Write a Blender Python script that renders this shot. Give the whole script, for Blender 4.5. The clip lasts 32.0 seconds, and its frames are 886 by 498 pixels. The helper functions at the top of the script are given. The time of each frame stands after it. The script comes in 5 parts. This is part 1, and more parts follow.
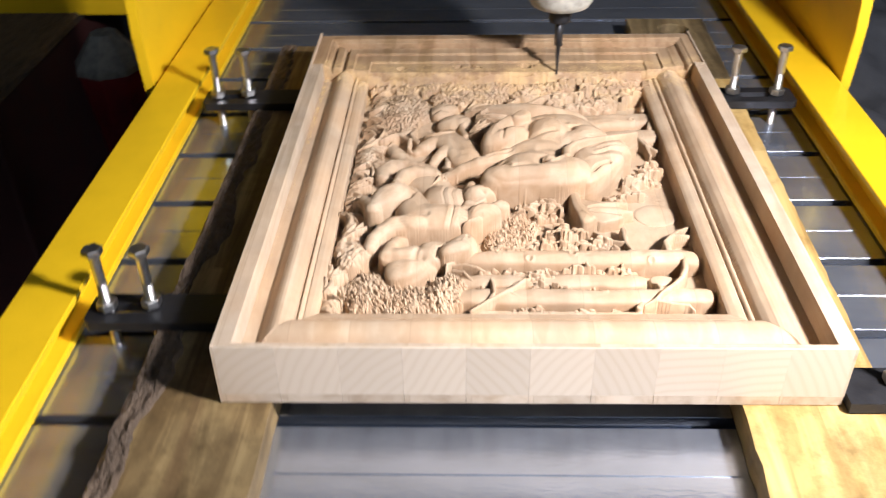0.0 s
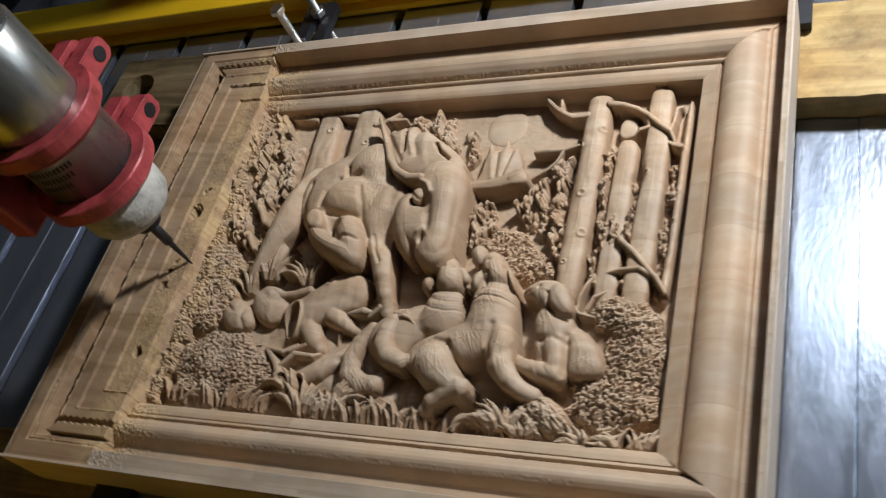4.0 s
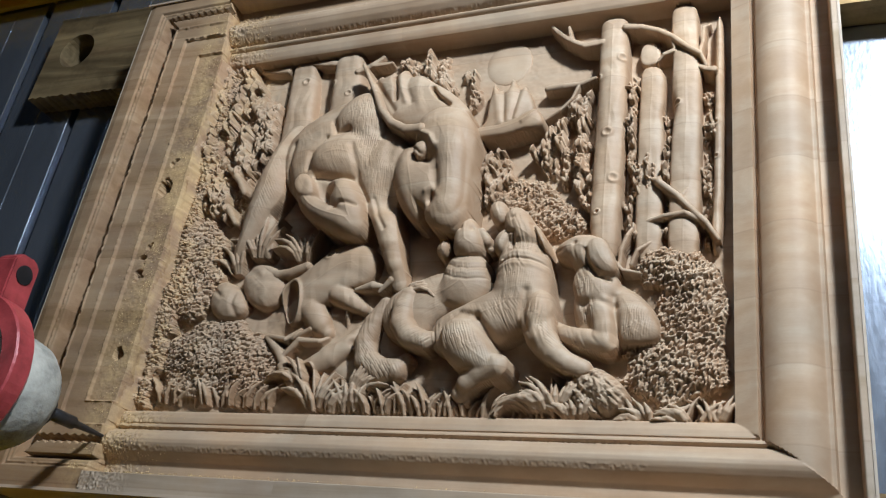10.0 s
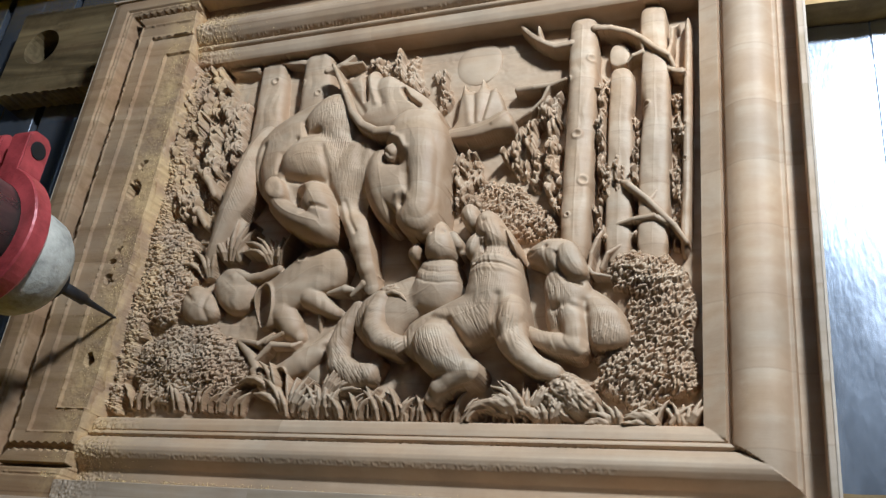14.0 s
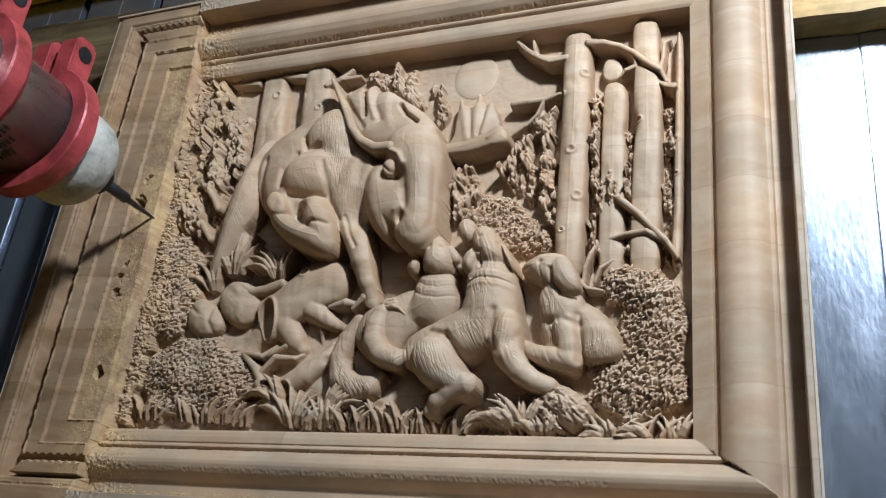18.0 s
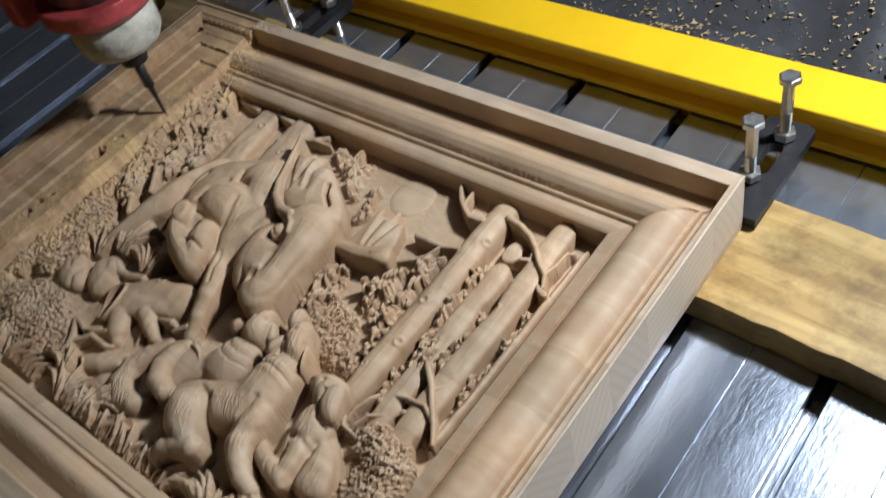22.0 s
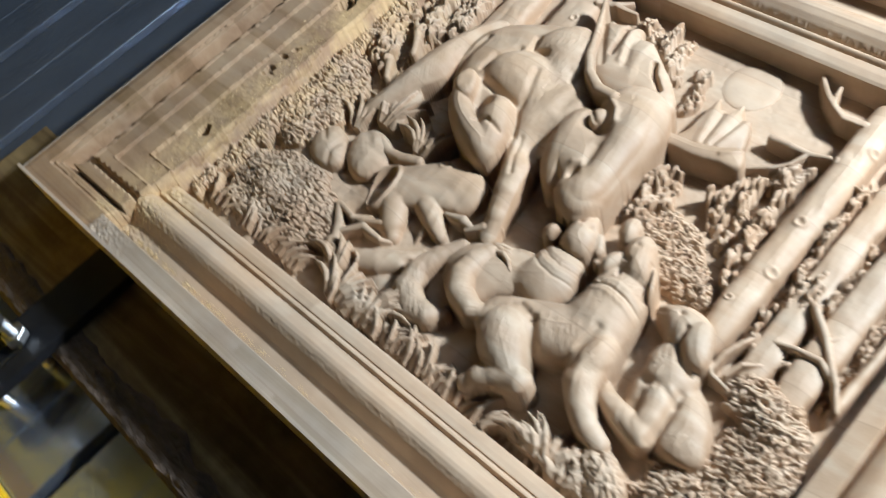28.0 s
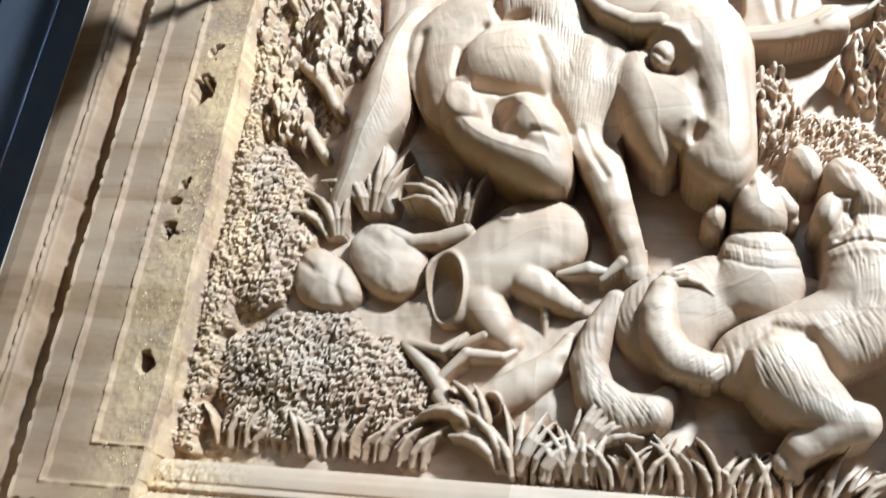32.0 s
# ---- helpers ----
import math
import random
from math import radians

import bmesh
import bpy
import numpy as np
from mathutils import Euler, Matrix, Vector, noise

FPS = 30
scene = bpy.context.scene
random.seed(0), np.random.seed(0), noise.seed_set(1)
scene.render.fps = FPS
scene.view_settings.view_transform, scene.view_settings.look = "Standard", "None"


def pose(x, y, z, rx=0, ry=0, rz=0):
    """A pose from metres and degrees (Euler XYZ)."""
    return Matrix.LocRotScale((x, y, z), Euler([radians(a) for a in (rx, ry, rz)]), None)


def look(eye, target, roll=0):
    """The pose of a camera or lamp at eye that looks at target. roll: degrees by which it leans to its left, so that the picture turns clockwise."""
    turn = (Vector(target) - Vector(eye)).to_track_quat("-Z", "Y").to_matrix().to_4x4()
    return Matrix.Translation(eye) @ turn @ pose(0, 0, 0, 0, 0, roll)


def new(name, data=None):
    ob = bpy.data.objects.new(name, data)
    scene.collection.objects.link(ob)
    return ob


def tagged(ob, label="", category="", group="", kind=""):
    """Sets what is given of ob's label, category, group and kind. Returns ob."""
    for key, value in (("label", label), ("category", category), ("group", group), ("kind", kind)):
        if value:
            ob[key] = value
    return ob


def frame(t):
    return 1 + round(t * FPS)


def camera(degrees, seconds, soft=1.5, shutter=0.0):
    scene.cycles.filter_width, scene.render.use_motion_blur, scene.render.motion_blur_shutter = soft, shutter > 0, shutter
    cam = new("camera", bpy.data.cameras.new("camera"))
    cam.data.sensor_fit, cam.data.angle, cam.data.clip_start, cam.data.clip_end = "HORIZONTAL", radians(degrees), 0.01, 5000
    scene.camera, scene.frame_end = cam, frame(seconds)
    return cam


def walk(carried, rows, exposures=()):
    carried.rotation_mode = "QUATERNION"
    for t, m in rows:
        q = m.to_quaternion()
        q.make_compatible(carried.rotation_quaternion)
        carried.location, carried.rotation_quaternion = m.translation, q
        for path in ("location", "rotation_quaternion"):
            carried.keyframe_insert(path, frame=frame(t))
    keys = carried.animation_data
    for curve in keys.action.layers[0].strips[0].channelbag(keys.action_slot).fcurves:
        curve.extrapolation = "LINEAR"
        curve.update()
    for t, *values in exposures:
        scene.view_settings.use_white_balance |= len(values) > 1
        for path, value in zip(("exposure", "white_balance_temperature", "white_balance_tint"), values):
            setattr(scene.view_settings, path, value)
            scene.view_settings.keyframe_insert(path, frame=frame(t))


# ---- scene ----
cam = camera(52.3, 32.0, 1.2, 0.6)
PATH = [
    (0, (0.5213, -0.0324, 0.3371), (0.2752, -0.0406, 0.1658), -1.08),
    (1, (0.4533, -0.1315, 0.3616), (0.2194, -0.0758, 0.1822), -7.60),
    (1.5, (0.4139, -0.1776, 0.3567), (0.1932, -0.0908, 0.1729), -9.58),
    (2, (0.3852, -0.1870, 0.3522), (0.1754, -0.0938, 0.1591), -12.51),
    (2.5, (0.3520, -0.1827, 0.3726), (0.1789, -0.0563, 0.1627), -22.61),
    (3, (0.3246, -0.1955, 0.3939), (0.1888, -0.0587, 0.1640), -25.35),
    (3.5, (0.2741, -0.2569, 0.4079), (0.1417, -0.1100, 0.1823), -29.05),
    (5.5, (0.1867, -0.2314, 0.3910), (0.0654, -0.0929, 0.1541), -40.47),
    (6, (0.1852, -0.2333, 0.3883), (0.0662, -0.0985, 0.1481), -39.67),
    (6.5, (0.1861, -0.2341, 0.3897), (0.0681, -0.1004, 0.1484), -39.33),
    (7, (0.1879, -0.2296, 0.3892), (0.0708, -0.0956, 0.1476), -39.12),
    (7.5, (0.1818, -0.2289, 0.3821), (0.0659, -0.0951, 0.1399), -38.44),
    (8, (0.1832, -0.2276, 0.3854), (0.0672, -0.0944, 0.1428), -38.39),
    (8.5, (0.1833, -0.2247, 0.3837), (0.0676, -0.0909, 0.1413), -38.17),
    (9, (0.1818, -0.2225, 0.3869), (0.0683, -0.0888, 0.1435), -37.61),
    (9.5, (0.1820, -0.2212, 0.3828), (0.0675, -0.0876, 0.1398), -37.96),
    (10, (0.1814, -0.2205, 0.3818), (0.0674, -0.0861, 0.1390), -37.67),
    (10.5, (0.1830, -0.2178, 0.3800), (0.0697, -0.0845, 0.1363), -37.84),
    (11, (0.1828, -0.2173, 0.3821), (0.0704, -0.0843, 0.1378), -37.83),
    (11.5, (0.1826, -0.2178, 0.3814), (0.0709, -0.0841, 0.1371), -37.57),
    (12, (0.1827, -0.2168, 0.3803), (0.0716, -0.0834, 0.1356), -37.58),
    (12.5, (0.1816, -0.2144, 0.3811), (0.0714, -0.0816, 0.1357), -37.52),
    (13, (0.1800, -0.2100, 0.3788), (0.0715, -0.0781, 0.1322), -37.47),
    (13.5, (0.1796, -0.2145, 0.3748), (0.0721, -0.0835, 0.1272), -37.53),
    (14, (0.1836, -0.2110, 0.3868), (0.0771, -0.0814, 0.1381), -37.54),
    (14.5, (0.1889, -0.2077, 0.3945), (0.0813, -0.0783, 0.1462), -38.05),
    (16.5, (0.1950, -0.2087, 0.4009), (0.0866, -0.0826, 0.1513), -39.27),
    (17, (0.1938, -0.2097, 0.3977), (0.0844, -0.0841, 0.1482), -39.56),
    (17.5, (0.1941, -0.2040, 0.4014), (0.0844, -0.0790, 0.1518), -39.77),
    (18, (0.1931, -0.2022, 0.3994), (0.0835, -0.0774, 0.1496), -39.73),
    (18.5, (0.1952, -0.2044, 0.4011), (0.0861, -0.0798, 0.1510), -39.60),
    (19, (0.1950, -0.2035, 0.4007), (0.0854, -0.0797, 0.1504), -39.86),
    (19.5, (0.1942, -0.2035, 0.3982), (0.0848, -0.0812, 0.1470), -40.27),
    (20, (0.1938, -0.2024, 0.3931), (0.0848, -0.0798, 0.1419), -40.03),
    (20.5, (0.1956, -0.1869, 0.4015), (0.0903, -0.0687, 0.1466), -40.30),
    (21, (0.2267, -0.1595, 0.3937), (0.1214, -0.0466, 0.1364), -40.11),
    (21.5, (0.2880, -0.1229, 0.3806), (0.1406, 0.0056, 0.1531), -24.82),
    (22, (0.3193, -0.1381, 0.3681), (0.1623, -0.0077, 0.1482), -17.23),
    (22.5, (0.2914, -0.1629, 0.3558), (0.1360, -0.0306, 0.1359), -14.50),
    (23, (0.2243, -0.1379, 0.3266), (0.0615, -0.0031, 0.1137), -13.92),
    (23.5, (0.2164, -0.1577, 0.3186), (0.0600, -0.0295, 0.0970), -13.21),
    (24, (0.2075, -0.1534, 0.3208), (0.0585, -0.0457, 0.0837), -16.97),
    (24.5, (0.2188, -0.1538, 0.3189), (0.0721, -0.0505, 0.0785), -17.30),
    (26.5, (0.2647, -0.1773, 0.3369), (0.1132, -0.0842, 0.0952), -16.11),
    (27, (0.2558, -0.1707, 0.3320), (0.0983, -0.0761, 0.0948), -16.21),
    (27.5, (0.2205, -0.1619, 0.3311), (0.0632, -0.0728, 0.0917), -18.53),
    (28, (0.1807, -0.1725, 0.3356), (0.0259, -0.0839, 0.0944), -20.14),
    (28.5, (0.1286, -0.1511, 0.3089), (-0.0017, -0.0443, 0.0607), -19.04),
    (29, (0.1038, -0.1407, 0.2823), (-0.0022, -0.0133, 0.0323), -19.48),
    (29.5, (0.0711, -0.1346, 0.2712), (-0.0119, -0.0074, 0.0125), -22.18),
    (30, (0.0341, -0.1397, 0.2756), (-0.0329, -0.0120, 0.0125), -21.27),
    (30.5, (0.0019, -0.1311, 0.3003), (-0.0590, -0.0229, 0.0272), -23.71),
    (31, (0.0043, -0.1660, 0.2858), (-0.0662, -0.0471, 0.0195), -25.39),
    (31.5, (-0.0034, -0.1670, 0.2812), (-0.0702, -0.0436, 0.0160), -23.53),
    (32, (0.0038, -0.1537, 0.2852), (-0.0653, -0.0334, 0.0192), -26.12),
]
EXPOSURES = [(0.0, 1.05, 6200, 17), (1.0, 0.6, 6100, 17), (2.0, 0.5, 5940, 13), (3.0, -0.08, 5840, 10), (3.5, -0.06, 5840, 10), (6.0, 0.18, 5890, 9), (8.0, 0.18, 5640, 7), (13.0, 0.18, 5390, 6), (20.5, 0.2, 5340, 6),
             (22.0, -0.16, 5790, 8), (23.0, 0.18, 5840, 8), (24.0, 0.5, 5240, 5), (26.5, 0.38, 5280, 5), (28.0, 0.78, 5290, 5), (29.0, 1.11, 5060, 5), (30.0, 0.93, 4910, 4), (31.0, 1.26, 4810, 3), (32.0, 1.46, 4810, 3)]
walk(cam, [(t, look(eye, target, roll)) for t, eye, target, roll in PATH], EXPOSURES)

# ---------------------------------------------------------------- light
world = bpy.data.worlds.new("world")
scene.world = world
world.use_nodes = True
world.node_tree.nodes["Background"].inputs[0].default_value = (0.75, 0.85, 1.0, 1)
world.node_tree.nodes["Background"].inputs[1].default_value = 0.005


def area(name, eye, target, power, size, size_y, colour):
    data = bpy.data.lights.new(name, "AREA")
    data.energy, data.shape, data.size, data.size_y, data.color = power, "RECTANGLE", size, size_y, colour
    ob = new(name, data)
    ob.matrix_world = look(eye, target)
    return ob


area("work_lamp", (0.36, 0.335, 0.44), (0.08, 0.08, 0.03), 5.4, 0.06, 0.05, (1.0, 0.975, 0.95))
area("ceiling_lamp", (0.24, 1.36, 2.17), (0.24, 1.34, 0.0), 3.0, 0.6, 0.4, (0.80, 0.90, 1.0))
# unseen cool fill, added to brighten the ceiling and the side faces
area("cool_fill_light", (3.8, 1.6, 0.9), (0.0, 0.4, 1.2), 19.0, 1.8, 1.4, (0.76, 0.88, 1.0))

# ---------------------------------------------------------------- materials


def material(name):
    m = bpy.data.materials.new(name)
    m.use_nodes = True
    nodes, links = m.node_tree.nodes, m.node_tree.links
    return m, nodes, links, nodes["Principled BSDF"]


def node(nodes, kind, **values):
    n = nodes.new(kind)
    for key, value in values.items():
        if key == "op":
            n.operation = value
        elif key == "blend":
            n.data_type, n.blend_type = "RGBA", value
        else:
            n.inputs[key.replace("_", " ")].default_value = value
    return n


def ramp(nodes, stops):
    r = nodes.new("ShaderNodeValToRGB")
    e = r.color_ramp.elements
    while len(e) < len(stops):
        e.new(0.5)
    for i, (at, c) in enumerate(stops):
        e[i].position, e[i].color = at, (*c, 1)
    return r


def plain(name, colour, rough=0.5, metal=0.0, vary=0.25, scale=60.0, bump=0.15, stretch=(1, 1, 1), detail=400.0, rough_vary=0.15, dist=0.001):
    """Paint, metal, rubber: a colour with blotches, fine grain and bump."""
    m, nodes, links, p = material(name)
    tc = nodes.new("ShaderNodeTexCoord")
    mp = nodes.new("ShaderNodeMapping")
    mp.inputs["Scale"].default_value = stretch
    links.new(tc.outputs["Object"], mp.inputs[0])
    big = node(nodes, "ShaderNodeTexNoise", Scale=scale, Detail=6.0, Roughness=0.65)
    fine = node(nodes, "ShaderNodeTexNoise", Scale=detail, Detail=3.0)
    links.new(mp.outputs[0], big.inputs["Vector"])
    links.new(mp.outputs[0], fine.inputs["Vector"])
    c = Vector(colour)
    r = ramp(nodes, [(0.25, tuple(c * (1 - vary))), (0.5, tuple(c)), (0.8, tuple(c * (1 + vary * 0.8)))])
    links.new(big.outputs[0], r.inputs[0])
    links.new(r.outputs[0], p.inputs["Base Color"])
    rr = nodes.new("ShaderNodeMapRange")
    rr.inputs["To Min"].default_value, rr.inputs["To Max"].default_value = rough - rough_vary, rough + rough_vary
    links.new(big.outputs[0], rr.inputs[0])
    links.new(rr.outputs[0], p.inputs["Roughness"])
    p.inputs["Metallic"].default_value = metal
    b = node(nodes, "ShaderNodeBump", Strength=bump, Distance=dist)
    links.new(fine.outputs[0], b.inputs["Height"])
    links.new(b.outputs[0], p.inputs["Normal"])
    return m


def wood(name, tones, strip=0.0305, dust=True, rough=0.5):
    """Edge-glued strips running along x, each with its own tone and grain; pale yellow dust near the cut."""
    m, nodes, links, p = material(name)
    tc = nodes.new("ShaderNodeTexCoord")
    sep = nodes.new("ShaderNodeSeparateXYZ")
    links.new(tc.outputs["Object"], sep.inputs[0])
    # number of the strip, and of the staggered length along it
    div = node(nodes, "ShaderNodeMath", op="DIVIDE")
    div.inputs[1].default_value = strip
    links.new(sep.outputs[1], div.inputs[0])
    flo = node(nodes, "ShaderNodeMath", op="FLOOR")
    links.new(div.outputs[0], flo.inputs[0])
    wn = nodes.new("ShaderNodeTexWhiteNoise")
    wn.noise_dimensions = "1D"
    links.new(flo.outputs[0], wn.inputs["W"])
    off = node(nodes, "ShaderNodeMath", op="MULTIPLY_ADD")
    off.inputs[1].default_value, off.inputs[2].default_value = 0.9, 0.0
    links.new(wn.outputs["Value"], off.inputs[0])
    sx = node(nodes, "ShaderNodeMath", op="ADD")
    links.new(sep.outputs[0], sx.inputs[0])
    links.new(off.outputs[0], sx.inputs[1])
    seg = node(nodes, "ShaderNodeMath", op="DIVIDE")
    seg.inputs[1].default_value = 0.23
    links.new(sx.outputs[0], seg.inputs[0])
    segf = node(nodes, "ShaderNodeMath", op="FLOOR")
    links.new(seg.outputs[0], segf.inputs[0])
    key = nodes.new("ShaderNodeCombineXYZ")
    links.new(flo.outputs[0], key.inputs[0])
    links.new(segf.outputs[0], key.inputs[1])
    wn2 = nodes.new("ShaderNodeTexWhiteNoise")
    links.new(key.outputs[0], wn2.inputs["Vector"])
    # grain: stretched along x, shifted per strip
    com = nodes.new("ShaderNodeCombineXYZ")
    ax = node(nodes, "ShaderNodeMath", op="MULTIPLY")
    ax.inputs[1].default_value = 0.09
    links.new(sx.outputs[0], ax.inputs[0])
    links.new(ax.outputs[0], com.inputs[0])
    az = node(nodes, "ShaderNodeMath", op="MULTIPLY_ADD")
    az.inputs[1].default_value = 5.0
    links.new(wn2.outputs["Value"], az.inputs[0])
    links.new(sep.outputs[2], az.inputs[2])
    links.new(sep.outputs[1], com.inputs[1])
    links.new(az.outputs[0], com.inputs[2])
    grain = node(nodes, "ShaderNodeTexNoise", Scale=70.0, Detail=4.0, Roughness=0.5, Distortion=1.2)
    links.new(com.outputs[0], grain.inputs["Vector"])
    fibre = node(nodes, "ShaderNodeTexNoise", Scale=1100.0, Detail=3.0)
    links.new(com.outputs[0], fibre.inputs["Vector"])
    r = ramp(nodes, [(0.30, tones[0]), (0.47, tones[1]), (0.6, tones[2]), (0.78, tones[3])])
    links.new(grain.outputs[0], r.inputs[0])
    tone = nodes.new("ShaderNodeMapRange")
    tone.inputs["To Min"].default_value, tone.inputs["To Max"].default_value = 0.90, 1.07
    links.new(wn2.outputs["Value"], tone.inputs[0])
    hsv = nodes.new("ShaderNodeHueSaturation")
    links.new(r.outputs[0], hsv.inputs["Color"])
    links.new(tone.outputs[0], hsv.inputs["Value"])
    colour = hsv.outputs[0]
    # faces cut across the fibres: browner end grain, plus shade painted in for contrast
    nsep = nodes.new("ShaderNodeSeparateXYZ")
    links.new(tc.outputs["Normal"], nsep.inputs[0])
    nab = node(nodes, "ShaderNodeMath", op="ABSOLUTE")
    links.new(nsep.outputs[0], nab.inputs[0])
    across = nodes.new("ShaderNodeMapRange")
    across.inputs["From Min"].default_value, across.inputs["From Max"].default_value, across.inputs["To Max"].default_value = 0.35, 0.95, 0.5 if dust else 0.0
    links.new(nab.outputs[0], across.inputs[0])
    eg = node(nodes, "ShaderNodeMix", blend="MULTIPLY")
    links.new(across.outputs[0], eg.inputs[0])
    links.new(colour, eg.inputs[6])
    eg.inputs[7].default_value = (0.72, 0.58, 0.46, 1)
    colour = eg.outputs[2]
    # fine fuzz and dirt specks
    blot = node(nodes, "ShaderNodeTexNoise", Scale=28.0, Detail=7.0, Roughness=0.7)
    links.new(tc.outputs["Object"], blot.inputs["Vector"])
    mix = node(nodes, "ShaderNodeMix", blend="MULTIPLY")
    mix.inputs[0].default_value = 0.5 if strip < 0.1 else 0.7
    rb = ramp(nodes, [(0.3, (0.68, 0.57, 0.47) if strip < 0.1 else (0.25, 0.22, 0.18)), (0.65 if strip < 0.1 else 0.52, (1, 1, 1))])
    links.new(blot.outputs[0], rb.inputs[0])
    links.new(colour, mix.inputs[6])
    links.new(rb.outputs[0], mix.inputs[7])
    colour = mix.outputs[2]
    # broad drift between dusty grey and warmer wood
    drift = node(nodes, "ShaderNodeTexNoise", Scale=17.0, Detail=3.0, Roughness=0.55)
    links.new(tc.outputs["Object"], drift.inputs["Vector"])
    rd = ramp(nodes, [(0.36, (0.80, 0.79, 0.77)), (0.5, (0.97, 0.94, 0.90)), (0.64, (1.08, 1.0, 0.90))])
    links.new(drift.outputs[0], rd.inputs[0])
    dmx = node(nodes, "ShaderNodeMix", blend="MULTIPLY")
    dmx.inputs[0].default_value = 0.8
    links.new(colour, dmx.inputs[6])
    links.new(rd.outputs[0], dmx.inputs[7])
    colour = dmx.outputs[2]
    # glue joints between strips: a thin darker line
    fr = node(nodes, "ShaderNodeMath", op="FRACT")
    links.new(div.outputs[0], fr.inputs[0])
    near = node(nodes, "ShaderNodeMath", op="COMPARE")
    near.inputs[1].default_value, near.inputs[2].default_value = 0.5, 0.488
    links.new(fr.outputs[0], near.inputs[0])
    jm = node(nodes, "ShaderNodeMix", blend="MIX")
    jr = node(nodes, "ShaderNodeMath", op="MULTIPLY_ADD")
    jr.inputs[1].default_value, jr.inputs[2].default_value = -0.14, 0.14
    links.new(near.outputs[0], jr.inputs[0])
    links.new(jr.outputs[0], jm.inputs[0])
    links.new(colour, jm.inputs[6])
    jm.inputs[7].default_value = (0.16, 0.09, 0.045, 1)
    colour = jm.outputs[2]
    if dust:
        # fresh yellow dust lies where the bit is still at work
        dx = nodes.new("ShaderNodeMapRange")
        dx.inputs["From Min"].default_value, dx.inputs["From Max"].default_value = -0.095, -0.138
        links.new(sep.outputs[0], dx.inputs[0])
        dn = node(nodes, "ShaderNodeTexNoise", Scale=55.0, Detail=8.0, Roughness=0.75)
        links.new(tc.outputs["Object"], dn.inputs["Vector"])
        dr = ramp(nodes, [(0.42, (0, 0, 0)), (0.62, (1, 1, 1))])
        links.new(dn.outputs[0], dr.inputs[0])
        dm = node(nodes, "ShaderNodeMath", op="MULTIPLY")
        links.new(dx.outputs[0], dm.inputs[0])
        links.new(dr.outputs[0], dm.inputs[1])
        dy = nodes.new("ShaderNodeMapRange")
        dy.inputs["From Min"].default_value, dy.inputs["From Max"].default_value = -0.160, -0.146
        dy.inputs["To Min"].default_value, dy.inputs["To Max"].default_value = 0.10, 0.68
        links.new(sep.outputs[0], dy.inputs[0])
        dmm = node(nodes, "ShaderNodeMath", op="MULTIPLY")
        links.new(dy.outputs[0], dmm.inputs[1])
        links.new(dm.outputs[0], dmm.inputs[0])
        dmix = node(nodes, "ShaderNodeMix", blend="MIX")
        links.new(dmm.outputs[0], dmix.inputs[0])
        links.new(colour, dmix.inputs[6])
        dmix.inputs[7].default_value = (0.62, 0.43, 0.20, 1)
        colour = dmix.outputs[2]
    links.new(colour, p.inputs["Base Color"])
    p.inputs["Roughness"].default_value = rough
    p.inputs["Specular IOR Level"].default_value = 0.3
    b1 = node(nodes, "ShaderNodeBump", Strength=0.12, Distance=0.0004)
    links.new(fibre.outputs[0], b1.inputs["Height"])
    links.new(b1.outputs[0], p.inputs["Normal"])
    return m


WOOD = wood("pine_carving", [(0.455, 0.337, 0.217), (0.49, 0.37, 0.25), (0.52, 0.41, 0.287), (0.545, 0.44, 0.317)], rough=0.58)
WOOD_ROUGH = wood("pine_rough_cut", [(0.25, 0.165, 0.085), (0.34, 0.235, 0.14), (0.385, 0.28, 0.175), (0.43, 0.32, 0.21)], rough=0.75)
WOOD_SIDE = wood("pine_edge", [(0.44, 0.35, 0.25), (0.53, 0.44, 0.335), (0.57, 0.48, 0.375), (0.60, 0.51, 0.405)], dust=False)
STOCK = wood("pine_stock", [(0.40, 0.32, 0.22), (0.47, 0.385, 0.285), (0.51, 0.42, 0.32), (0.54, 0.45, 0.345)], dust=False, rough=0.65)


